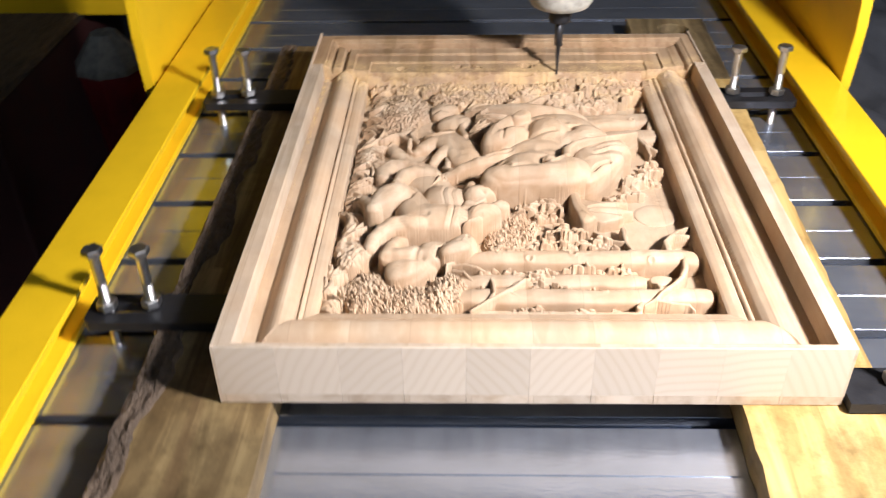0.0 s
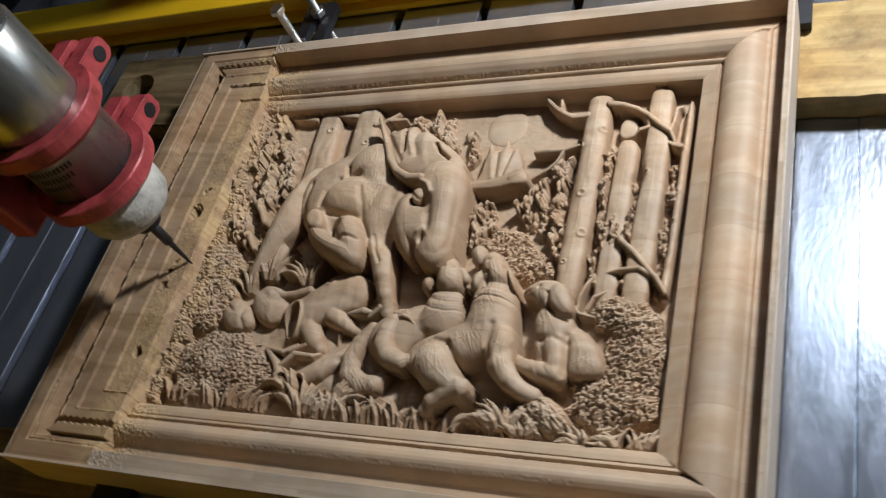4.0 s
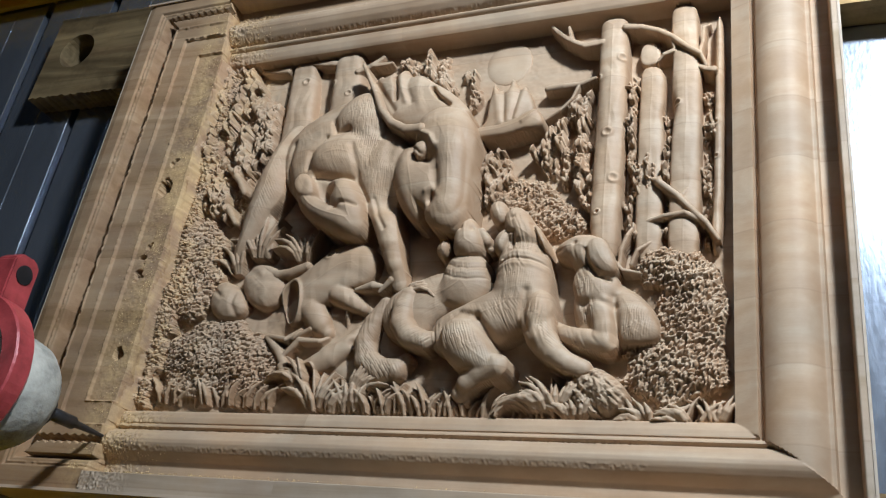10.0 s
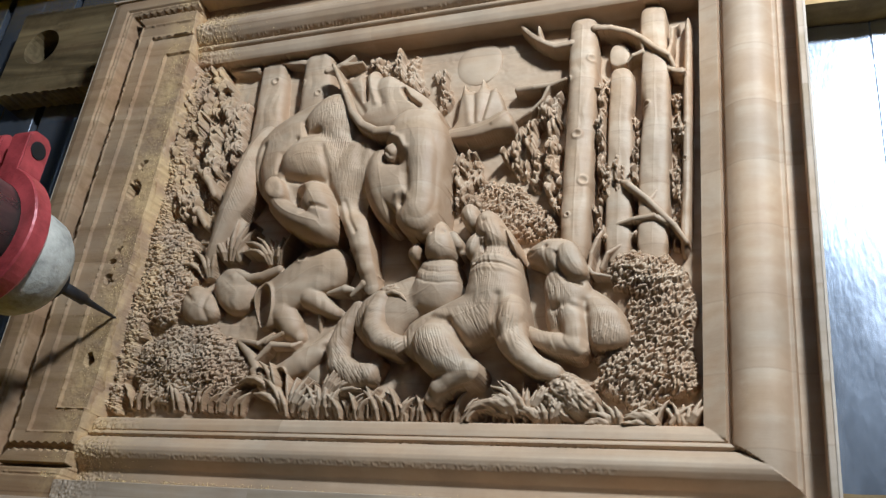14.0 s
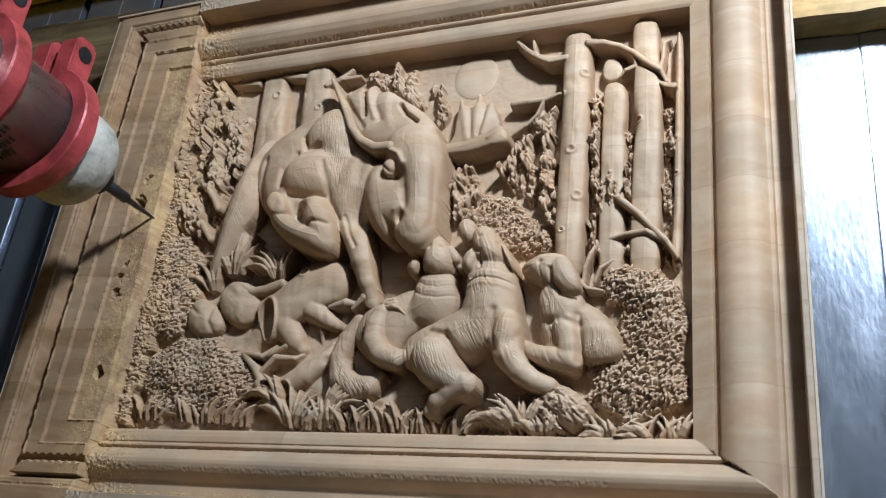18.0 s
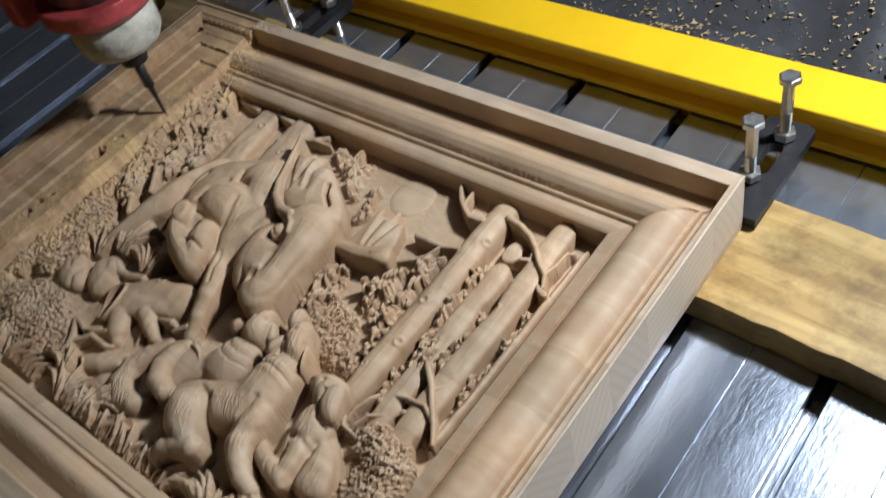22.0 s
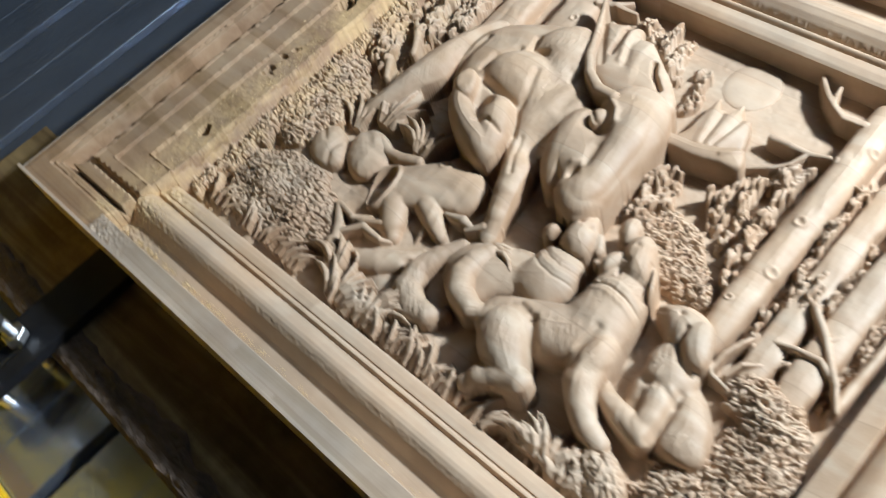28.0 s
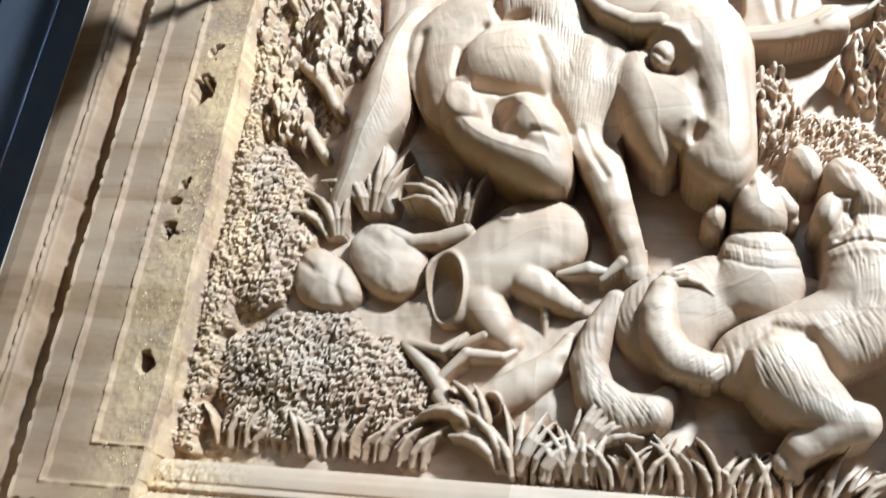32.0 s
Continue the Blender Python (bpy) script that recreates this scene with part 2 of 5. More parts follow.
def end_grain():
    """Sawn ends: arcs of growth rings about a heart outside each strip."""
    m, nodes, links, p = material("pine_end_grain")
    tc = nodes.new("ShaderNodeTexCoord")
    info = nodes.new("ShaderNodeObjectInfo")
    sep = nodes.new("ShaderNodeSeparateXYZ")
    links.new(tc.outputs["Object"], sep.inputs[0])
    hy = node(nodes, "ShaderNodeMath", op="MULTIPLY_ADD")
    hy.inputs[1].default_value, hy.inputs[2].default_value = 0.32, -0.16
    links.new(info.outputs["Random"], hy.inputs[0])
    dy = node(nodes, "ShaderNodeMath", op="SUBTRACT")
    links.new(sep.outputs[1], dy.inputs[0])
    links.new(hy.outputs[0], dy.inputs[1])
    com = nodes.new("ShaderNodeCombineXYZ")
    links.new(dy.outputs[0], com.inputs[1])
    dz = node(nodes, "ShaderNodeMath", op="ADD")
    dz.inputs[1].default_value = 0.11
    links.new(sep.outputs[2], dz.inputs[0])
    links.new(dz.outputs[0], com.inputs[2])
    rings = nodes.new("ShaderNodeTexWave")
    rings.wave_type, rings.rings_direction = "RINGS", "X"
    rings.inputs["Scale"].default_value, rings.inputs["Distortion"].default_value = 60.0, 5.0
    rings.inputs["Detail"].default_value, rings.inputs["Detail Scale"].default_value = 2.0, 0.35
    links.new(com.outputs[0], rings.inputs["Vector"])
    r = ramp(nodes, [(0.0, (0.515, 0.42, 0.31)), (0.4, (0.54, 0.447, 0.338)), (1.0, (0.55, 0.46, 0.35))])
    links.new(rings.outputs["Fac"], r.inputs[0])
    val = nodes.new("ShaderNodeMapRange")
    val.inputs["To Min"].default_value, val.inputs["To Max"].default_value = 0.93, 1.05
    links.new(info.outputs["Random"], val.inputs[0])
    hsv = nodes.new("ShaderNodeHueSaturation")
    links.new(r.outputs[0], hsv.inputs["Color"])
    links.new(val.outputs[0], hsv.inputs["Value"])
    fine = node(nodes, "ShaderNodeTexNoise", Scale=900.0, Detail=4.0)
    links.new(tc.outputs["Object"], fine.inputs["Vector"])
    links.new(hsv.outputs[0], p.inputs["Base Color"])
    p.inputs["Roughness"].default_value = 0.7
    b = node(nodes, "ShaderNodeBump", Strength=0.2, Distance=0.0004)
    links.new(fine.outputs[0], b.inputs["Height"])
    links.new(b.outputs[0], p.inputs["Normal"])
    return m


END_GRAIN = end_grain()
BOARD = wood("spacer_plywood", [(0.28, 0.18, 0.06), (0.41, 0.28, 0.10), (0.50, 0.36, 0.145), (0.55, 0.41, 0.18)], strip=0.3, dust=False)
# stained tones, lowered further to paint in the shade beside the panel
BOARD_STAINED_SHADED = wood("stained_shaded_board", [(0.10, 0.066, 0.028), (0.16, 0.112, 0.05), (0.24, 0.175, 0.08), (0.31, 0.235, 0.115)], strip=0.3, dust=False, rough=0.6)
BOARD_OLIVE = wood("olive_board", [(0.06, 0.042, 0.018), (0.13, 0.095, 0.045), (0.20, 0.15, 0.075), (0.30, 0.23, 0.11)], strip=0.3, dust=False, rough=0.7)
BOARD_EDGE = plain("board_edge", (0.085, 0.058, 0.036), 0.85, 0, 0.7, 90, 1.0, (0.25, 1, 1), 300, dist=0.003)
ALU = plain("milled_aluminium", (0.44, 0.48, 0.55), 0.22, 0.86, 0.20, 22, 0.14, (2.2, 0.7, 3), 220, 0.12)
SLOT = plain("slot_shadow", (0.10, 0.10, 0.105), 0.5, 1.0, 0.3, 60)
YELLOW = plain("yellow_enamel", (0.78, 0.49, 0.008), 0.34, 0, 0.10, 25, 0.10, (1, 1, 1), 500, 0.08)
STEEL = plain("zinc_bolt", (0.62, 0.62, 0.60), 0.34, 1.0, 0.15, 300)
BLACK = plain("black_oxide", (0.018, 0.018, 0.02), 0.48, 0.4, 0.4, 80)
RED = plain("red_anodised", (0.33, 0.050, 0.052), 0.40, 0.1, 0.65, 75, 0.35, (1, 1, 1), 250)
MAROON = plain("maroon_paint", (0.05, 0.011, 0.009), 0.7, 0, 0.5, 20)
RED_DARK = plain("red_cloth", (0.30, 0.012, 0.012), 0.7, 0, 0.4, 30)
CAN = plain("spindle_can", (0.36, 0.35, 0.31), 0.30, 0.85, 0.45, 60, 0.1, (1, 1, 0.2), 300, 0.1)
CAP = plain("dusty_cap", (0.37, 0.355, 0.30), 0.8, 0, 0.55, 110, 0.6, (1, 1, 1), 260)
CARBIDE = plain("carbide", (0.05, 0.05, 0.053), 0.36, 0.6, 0.2, 300)
DARK_FLOOR = plain("workshop_floor", (0.045, 0.043, 0.042), 0.7, 0, 0.5, 6, 0.4, (1, 1, 1), 60, dist=0.004)
CEILING = plain("whitewashed_ceiling", (0.34, 0.36, 0.40), 0.8, 0, 0.2, 3)
SHEET = plain("grey_plastic_sheet", (0.075, 0.078, 0.085), 0.32, 0, 0.4, 12, 0.3, (1, 1, 1), 60, 0.1, dist=0.004)
DARK_WALL = plain("dark_wall", (0.15, 0.152, 0.158), 0.8, 0, 0.3, 3)
SAWDUST = plain("sawdust", (0.62, 0.45, 0.22), 0.9, 0, 0.25, 400)

# ---------------------------------------------------------------- mesh helpers


def part(name, bm, mat, parent=None, label="", smooth=False):
    me = bpy.data.meshes.new(name)
    bm.normal_update()
    bm.to_mesh(me)
    bm.free()
    if smooth:
        me.shade_smooth()
    me.materials.append(mat)
    ob = new(name, me)
    if parent is not None:
        ob.parent = parent
    if label:
        ob["label"] = label
    return ob


def thing(name, label, category, at=(0, 0, 0), group="", kind=""):
    ob = new(name)
    ob.location = at
    return tagged(ob, label, category, group, kind)


def box(bm, x0, x1, y0, y1, z0, z1, bevel=0.0):
    r = bmesh.ops.create_cube(bm, size=1.0, matrix=Matrix.Translation(((x0 + x1) / 2, (y0 + y1) / 2, (z0 + z1) / 2)) @ Matrix.Diagonal((x1 - x0, y1 - y0, z1 - z0, 1)))
    if bevel:
        edges = {e for v in r["verts"] for e in v.link_edges}
        bmesh.ops.bevel(bm, geom=list(edges), offset=bevel, segments=2, affect="EDGES", profile=0.5)
    return bm


def boxed(*args, bevel=0.0):
    return box(bmesh.new(), *args, bevel=bevel)


def extrude_profile(points, x0, x1, bm=None):
    """A profile of (y, z) points drawn out along x."""
    bm = bm or bmesh.new()
    a = [bm.verts.new((x0, y, z)) for y, z in points]
    b = [bm.verts.new((x1, y, z)) for y, z in points]
    n = len(points)
    for i in range(n):
        bm.faces.new((a[i], a[(i + 1) % n], b[(i + 1) % n], b[i]))
    bm.faces.new(a[::-1])
    bm.faces.new(b)
    bmesh.ops.recalc_face_normals(bm, faces=bm.faces)
    return bm


def lathe(points, segments=40, bm=None, at=(0, 0, 0)):
    """A body of revolution about z from (radius, z) points, from bottom to top."""
    bm = bm or bmesh.new()
    rings = []
    for r, z in points:
        rings.append([bm.verts.new((at[0] + max(r, 1e-5) * math.cos(2 * math.pi * i / segments), at[1] + max(r, 1e-5) * math.sin(2 * math.pi * i / segments), at[2] + z)) for i in range(segments)])
    for lo, hi in zip(rings, rings[1:]):
        for i in range(segments):
            bm.faces.new((lo[i], lo[(i + 1) % segments], hi[(i + 1) % segments], hi[i]))
    bm.faces.new(rings[0][::-1])
    bm.faces.new(rings[-1])
    return bm


# ---------------------------------------------------------------- the place
TOP = 0.054  # top of the panel's rim
floor = part("floor", boxed(-4, 4, -4, 4, -0.82, -0.80), DARK_FLOOR)
tagged(floor, "dark dusty concrete workshop floor", "floor", kind="structure")
ceiling = part("ceiling", boxed(-4, 4, -4, 4, 2.2, 2.25), CEILING)
tagged(ceiling, "plain pale workshop ceiling", "ceiling", kind="structure")
for wall_name, wall_box in (("wall_north", (-4, 4, 4, 4.1)), ("wall_south", (-4, 4, -4.1, -4)), ("wall_east", (4, 4.1, -4, 4)), ("wall_west", (-4.1, -4, -4, 4))):
    w = part(wall_name, boxed(*wall_box, -0.8, 2.2), DARK_WALL)
    tagged(w, "plain grey workshop wall", "wall", kind="structure")

# table of aluminium profiles, each 70 mm wide and running along y, with T-slots between
bed = thing("machine_table", "scratched silver aluminium T-slot machine table", "table")
PITCH = 0.0705
for i in range(-8, 8):
    x0 = 0.2625 + (i - 3) * PITCH
    pr_ = [(0.0, -0.02), (PITCH - 0.0002, -0.02), (PITCH - 0.0002, -0.011), (PITCH - 0.010, -0.011), (PITCH - 0.010, -0.006), (PITCH - 0.0038, -0.006), (PITCH - 0.0038, -0.0004), (PITCH - 0.0042, 0.0),
           (PITCH * 0.5 + 0.0006, 0.0), (PITCH * 0.5, -0.0005), (PITCH * 0.5 - 0.0006, 0.0), (0.0042, 0.0), (0.0038, -0.0004), (0.0038, -0.006), (0.010, -0.006), (0.010, -0.011), (0.0, -0.011)]
    bm = extrude_profile(pr_, -0.2620, 0.2400)
    bmesh.ops.transform(bm, matrix=Matrix(((0, 1, 0, x0), (1, 0, 0, 0), (0, 0, 1, 0), (0, 0, 0, 1))), verts=bm.verts)
    bmesh.ops.recalc_face_normals(bm, faces=bm.faces)
    part("profile", bm, ALU, bed)
# added plate; its dark colour stands for shade down in the slots
part("tray", boxed(-0.72, 0.60, -0.2620, 0.2400, -0.045, -0.0205), SLOT, bed, "added plate under the profiles, coloured as slot shade")

# yellow side rails: a C channel, its lower lip reaching in over the table
for side, y0 in ((-1, -0.2520), (1, 0.2310)):
    rail = thing("side_rail", "glossy yellow painted steel side rail of the machine", "rail", group="side rails")
    for nm, pts in (("top_flange", [(0, 0.0265), (0.001, 0.0255), (0.035, 0.0255), (0.035, 0.0295), (0.034, 0.030), (0.0006, 0.030), (0, 0.0294)]),
                    ("web", [(0.013, 0.0062), (0.0345, 0.0062), (0.0345, 0.0253), (0.013, 0.0253)]),
                    ("lower_lip", [(0.004, 0.0015), (0.0345, 0.0015), (0.0345, 0.0060), (0.005, 0.0060), (0.004, 0.0052)])):
        part(nm, extrude_profile([(y0 + side * a, z) for a, z in pts], -1.1, 0.75), YELLOW, rail)
    part("skirt", extrude_profile([(y0 + side * a, z) for a, z in ((0.015, -0.12), (0.034, -0.12), (0.034, 0.0013), (0.015, 0.0013))], -1.1, 0.75), YELLOW, rail)

# yellow side plates of the gantry, outside the rails
for y0, y1 in ((-0.298, -0.290), (0.2675, 0.2755)):
    pts = [(-0.37, -0.03), (-0.205, -0.03), (-0.180, -0.022), (-0.165, -0.004), (-0.158, 0.025), (-0.154, 0.07), (-0.158, 0.12), (-0.170, 0.17), (-0.190, 0.24), (-0.195, 0.42), (-0.37, 0.42)]
    bm = bmesh.new()
    a = [bm.verts.new((x, y0, z)) for x, z in pts]
    c = [bm.verts.new((x, y1, z)) for x, z in pts]
    for q in range(len(pts)):
        bm.faces.new((a[q], a[(q + 1) % len(pts)], c[(q + 1) % len(pts)], c[q]))
    bm.faces.new(a[::-1])
    bm.faces.new(c)
    bmesh.ops.recalc_face_normals(bm, faces=bm.faces)
    plate = part("gantry_plate", bm, YELLOW)
    tagged(plate, "tall yellow painted steel gantry side plate", "machine part", group="gantry plates")

# crumpled grey plastic sheet beside the machine, with sawdust on it
bm = bmesh.new()
n, mrows = 70, 44
grid = []
for i in range(n + 1):
    row = []
    for k in range(mrows + 1):
        x, y = -0.75 + 1.5 * i / n, 0.268 + 0.60 * k / mrows
        h = noise.noise(Vector((x * 5, y * 5, 0.3))) * 0.05 + abs(noise.noise(Vector((x * 11, y * 14, 1.3)))) * 0.045 + abs(noise.noise(Vector((x * 30, y * 25, 2.0)))) * 0.012
        row.append(bm.verts.new((x, y, -0.11 + h)))
    grid.append(row)
for i in range(n):
    for k in range(mrows):
        bm.faces.new((grid[i][k], grid[i + 1][k], grid[i + 1][k + 1], grid[i][k + 1]))
sheet = part("plastic_sheet", bm, SHEET, smooth=True)
solid = sheet.modifiers.new("thick", "SOLIDIFY")
solid.thickness = 0.001
tagged(sheet, "crumpled dark grey plastic sheet dusted with sawdust", "plastic sheet")
rng_s = random.Random(12)
bm = bmesh.new()
for _ in range(2600):
    c = rng_s.choice(((0.12, 0.42), (0.30, 0.36), (-0.05, 0.47), (0.02, 0.36)))
    x, y = rng_s.gauss(c[0], 0.05), abs(rng_s.gauss(c[1], 0.045) - 0.275) + 0.275
    h = noise.noise(Vector((x * 5, y * 5, 0.3))) * 0.05 + abs(noise.noise(Vector((x * 11, y * 14, 1.3)))) * 0.045 + abs(noise.noise(Vector((x * 30, y * 25, 2.0)))) * 0.012
    s = rng_s.uniform(0.0012, 0.003)
    v = [bm.verts.new((x + rng_s.uniform(-s, s), y + rng_s.uniform(-s, s), -0.1085 + h + rng_s.uniform(-0.001, 0.0015))) for _ in range(4)]
    for f in ((0, 1, 2), (0, 1, 3), (0, 2, 3), (1, 2, 3)):
        bm.faces.new([v[q] for q in f])
tagged(part("sawdust_pile", bm, SAWDUST), "loose brown sawdust lying on the plastic sheet", "sawdust", kind="stuff")

# dim things beyond the other rail
crate = thing("tool_crate", "dark maroon crate in the shade beside the machine", "crate")
part("crate_body", boxed(-0.90, -0.44, -1.10, -0.60, -0.45, -0.13, bevel=0.006), MAROON, crate)
part("crate_rim", boxed(-0.91, -0.43, -1.11, -0.59, -0.129, -0.115, bevel=0.003), BOARD_EDGE, crate)
funnel = thing("red_bucket", "small red bucket with a grey lid", "bucket")
part("bucket_body", lathe([(0.022, -0.19), (0.036, -0.062), (0.037, -0.060)], 8, at=(-0.40, -0.425, 0)), RED_DARK, funnel)
part("lid", lathe([(0.038, -0.0598), (0.038, -0.053), (0.014, -0.020)], 8, at=(-0.40, -0.425, 0)), CAP, funnel)
beam = part("machine_beam", boxed(-0.95, -0.72, -0.80, -0.32, -0.12, 0.06, bevel=0.004), YELLOW)
tagged(beam, "yellow painted steel beam in deep shade", "machine part")

# ---------------------------------------------------------------- carved panel: a relief worked out on a grid, in mm
CELL = 0.3
GX = np.concatenate([np.linspace(-203.0, -152.0, 131)[:-1], np.linspace(-152.0, 151.5, 1012), np.linspace(151.5, 196.0, 107)[1:]])
GY = np.concatenate([np.linspace(-154.5, -112.5, 101)[:-1], np.linspace(-112.5, 104.5, 724), np.linspace(104.5, 150.0, 102)[1:]])
NX, NY = len(GX), len(GY)
GROUND = -29.0
BASE = np.full((NX, NY), GROUND, np.float32)
LABEL = np.zeros((NX, NY), np.int16)
NAMES = ["relief_ground"]
FIG = {}
X0, X1, Y0, Y1 = -151.0, 150.5, -111.5, 103.5  # the opening


def lattice(scale, seed):
    """Smooth value noise over the grid, 0..1, with features of about scale mm."""
    rng = np.random.default_rng(seed)
    turn = 0.5 + seed * 0.37
    x, y = GX[:, None], GY[None]
    u, v = (x * math.cos(turn) + y * math.sin(turn) + 300) / scale, (-x * math.sin(turn) + y * math.cos(turn) + 300) / scale
    t = rng.random((int(u.max()) + 3, int(v.max()) + 3)).astype(np.float32)
    i, j = u.astype(int), v.astype(int)
    f, g = u - i, v - j
    f, g = f * f * (3 - 2 * f), g * g * (3 - 2 * g)
    return (t[i, j] * (1 - f) + t[i + 1, j] * f) * (1 - g) + (t[i, j + 1] * (1 - f) + t[i + 1, j + 1] * f) * g


def strips(seed):
    """Noise drawn out along y."""
    rng = np.random.default_rng(seed)
    u, v = (GX - GX[0]) / 3.4, (GY - GY[0]) / 15.0
    t = rng.random((int(u[-1]) + 3, int(v[-1]) + 3)).astype(np.float32)
    return t[np.ix_(u.astype(int), v.astype(int))]


STRIPS = strips(21)
N30, N12, N5, N2, N1 = (lattice(s, k) for k, s in enumerate((30.0, 12.0, 5.0, 2.0, 0.9)))
BASE += (N30 - 0.5) * 1.0 + (N5 - 0.5) * 0.15
# the lower third is uneven soil
soil = np.clip((-15 - GY) / 40, 0, 1)[None, :] * np.ones((NX, 1))
BASE += soil * (3.0 + 3.0 * (N12 - 0.5) + 1.0 * (N5 - 0.5))


def settle():
    """Lay the figure just finished over what is there."""
    if not FIG:
        return
    z, k = FIG["z"], FIG["k"]
    over = z > BASE
    BASE[over] = z[over]
    LABEL[over] = k
    FIG.clear()


def figure(name, soft):
    settle()
    NAMES.append(name)
    FIG.update(z=np.full((NX, NY), -1e3, np.float32), k=len(NAMES) - 1, soft=soft, power=5.0 if name == "tree_trunk" else 2.1)


def window(x0, x1, y0, y1):
    i0, i1 = np.searchsorted(GX, (x0, x1))
    j0, j1 = np.searchsorted(GY, (y0, y1))
    return slice(max(i0 - 1, 0), i1 + 1), slice(max(j0 - 1, 0), j1 + 1)


def join(sl, z):
    """Smooth union of a new swelling with its figure."""
    old, k = FIG["z"][sl], FIG["soft"]
    h = np.clip(0.5 + 0.5 * (z - old) / k, 0, 1)
    FIG["z"][sl] = np.where(old < -500, z, np.where(z < -500, old, old + (z - old) * h + k * h * (1 - h)))


def swelling(d, r, crest):
    """A rounded back over a distance field: steep at its rim, flat on top."""
    q = np.clip(d / r, 0, 1)
    z = crest - np.minimum(r * 1.0, 15.0) * (1 - np.sqrt(np.maximum(1 - q ** FIG.get("power", 2.1), 0)))
    return np.where(d < r, z, -1e3).astype(np.float32)


def limb(*knots):
    """A chain of tapered round members through (x, y, radius, crest)."""
    for (ax, ay, ar, az), (bx, by, br, bz) in zip(knots, knots[1:]):
        m = max(ar, br) + 1
        sl = window(min(ax, bx) - m, max(ax, bx) + m, min(ay, by) - m, max(ay, by) + m)
        x, y = GX[sl[0]][:, None], GY[sl[1]][None]
        dx, dy = bx - ax, by - ay
        t = np.clip(((x - ax) * dx + (y - ay) * dy) / (dx * dx + dy * dy + 1e-9), 0, 1)
        d = np.hypot(x - ax - t * dx, y - ay - t * dy)
        join(sl, swelling(d, ar + (br - ar) * t, az + (bz - az) * t))


def dome(cx, cy, rx, ry, crest):
    sl = window(cx - rx, cx + rx, cy - ry, cy + ry)
    r = min(rx, ry)
    d = np.hypot((GX[sl[0]][:, None] - cx) / rx, (GY[sl[1]][None] - cy) / ry) * r
    join(sl, swelling(d, r, crest))


def disc(cx, cy, rx, ry, top):
    sl = window(cx - rx, cx + rx, cy - ry, cy + ry)
    d = np.hypot((GX[sl[0]][:, None] - cx) / rx, (GY[sl[1]][None] - cy) / ry)
    join(sl, np.where(d < 1, top - 0.8 * d**6, -1e3).astype(np.float32))


def hollow(cx, cy, rx, ry, bottom):
    """A sunken oval with a raised lip, like the open end of a log."""
    sl = window(cx - rx * 1.4, cx + rx * 1.4, cy - ry * 1.4, cy + ry * 1.4)
    d = np.hypot((GX[sl[0]][:, None] - cx) / rx, (GY[sl[1]][None] - cy) / ry)
    z = FIG["z"][sl]
    lip = np.exp(-((d - 1.08) / 0.12) ** 2) * 1.2
    z += np.where(z > -500, lip, 0)
    FIG["z"][sl] = np.where(d < 1, np.minimum(z, bottom + 9 * d**4), z)


def knot(cx, cy, r):
    """A small round boss with a dimple on a trunk."""
    sl = window(cx - 2 * r, cx + 2 * r, cy - 2 * r, cy + 2 * r)
    d = np.hypot(GX[sl[0]][:, None] - cx, GY[sl[1]][None] - cy) / r
    FIG["z"][sl] += np.where(FIG["z"][sl] > -500, np.exp(-((d - 0.75) / 0.28) ** 2) * 0.6 - 0.6 * np.exp(-((d / 0.4) ** 2)), 0)


def soften(k):
    FIG["soft"] = k


def blurred(a, n):
    """A running mean over 2 n + 1 cells both ways."""
    for axis in (0, 1):
        c = np.cumsum(np.pad(a, [(n + 1, n) if k == axis else (0, 0) for k in (0, 1)]), axis=axis, dtype=np.float64)
        m = a.shape[axis]
        a = (np.take(c, range(2 * n + 1, 2 * n + 1 + m), axis=axis) - np.take(c, range(0, m), axis=axis)) / (2 * n + 1)
    return a


def heal(width, share):
    """Fill the clefts of the figure so far, so that its forms run into one another."""
    z = FIG["z"]
    on = z > -500
    i, j = np.nonzero(on)
    sl = slice(max(i.min() - 20, 0), i.max() + 20), slice(max(j.min() - 20, 0), j.max() + 20)
    zz, m = np.where(on[sl], z[sl], 0), on[sl].astype(float)
    n = max(1, int(width / CELL / 2))
    mean = blurred(blurred(zz, n), n) / np.maximum(blurred(blurred(m, n), n), 1e-6)
    FIG["z"][sl] = np.where(on[sl], zz + share * np.maximum(mean - zz, 0) + 0.25 * share * np.minimum(mean - zz, 0), z[sl])


def dent(cx, cy, rx, ry, deep):
    """A smooth hollow (or swelling) pressed into the figure."""
    sl = window(cx - 2.5 * rx, cx + 2.5 * rx, cy - 2.5 * ry, cy + 2.5 * ry)
    d2 = ((GX[sl[0]][:, None] - cx) / rx) ** 2 + ((GY[sl[1]][None] - cy) / ry) ** 2
    FIG["z"][sl] += np.where(FIG["z"][sl] > -500, deep * np.exp(-d2), 0)


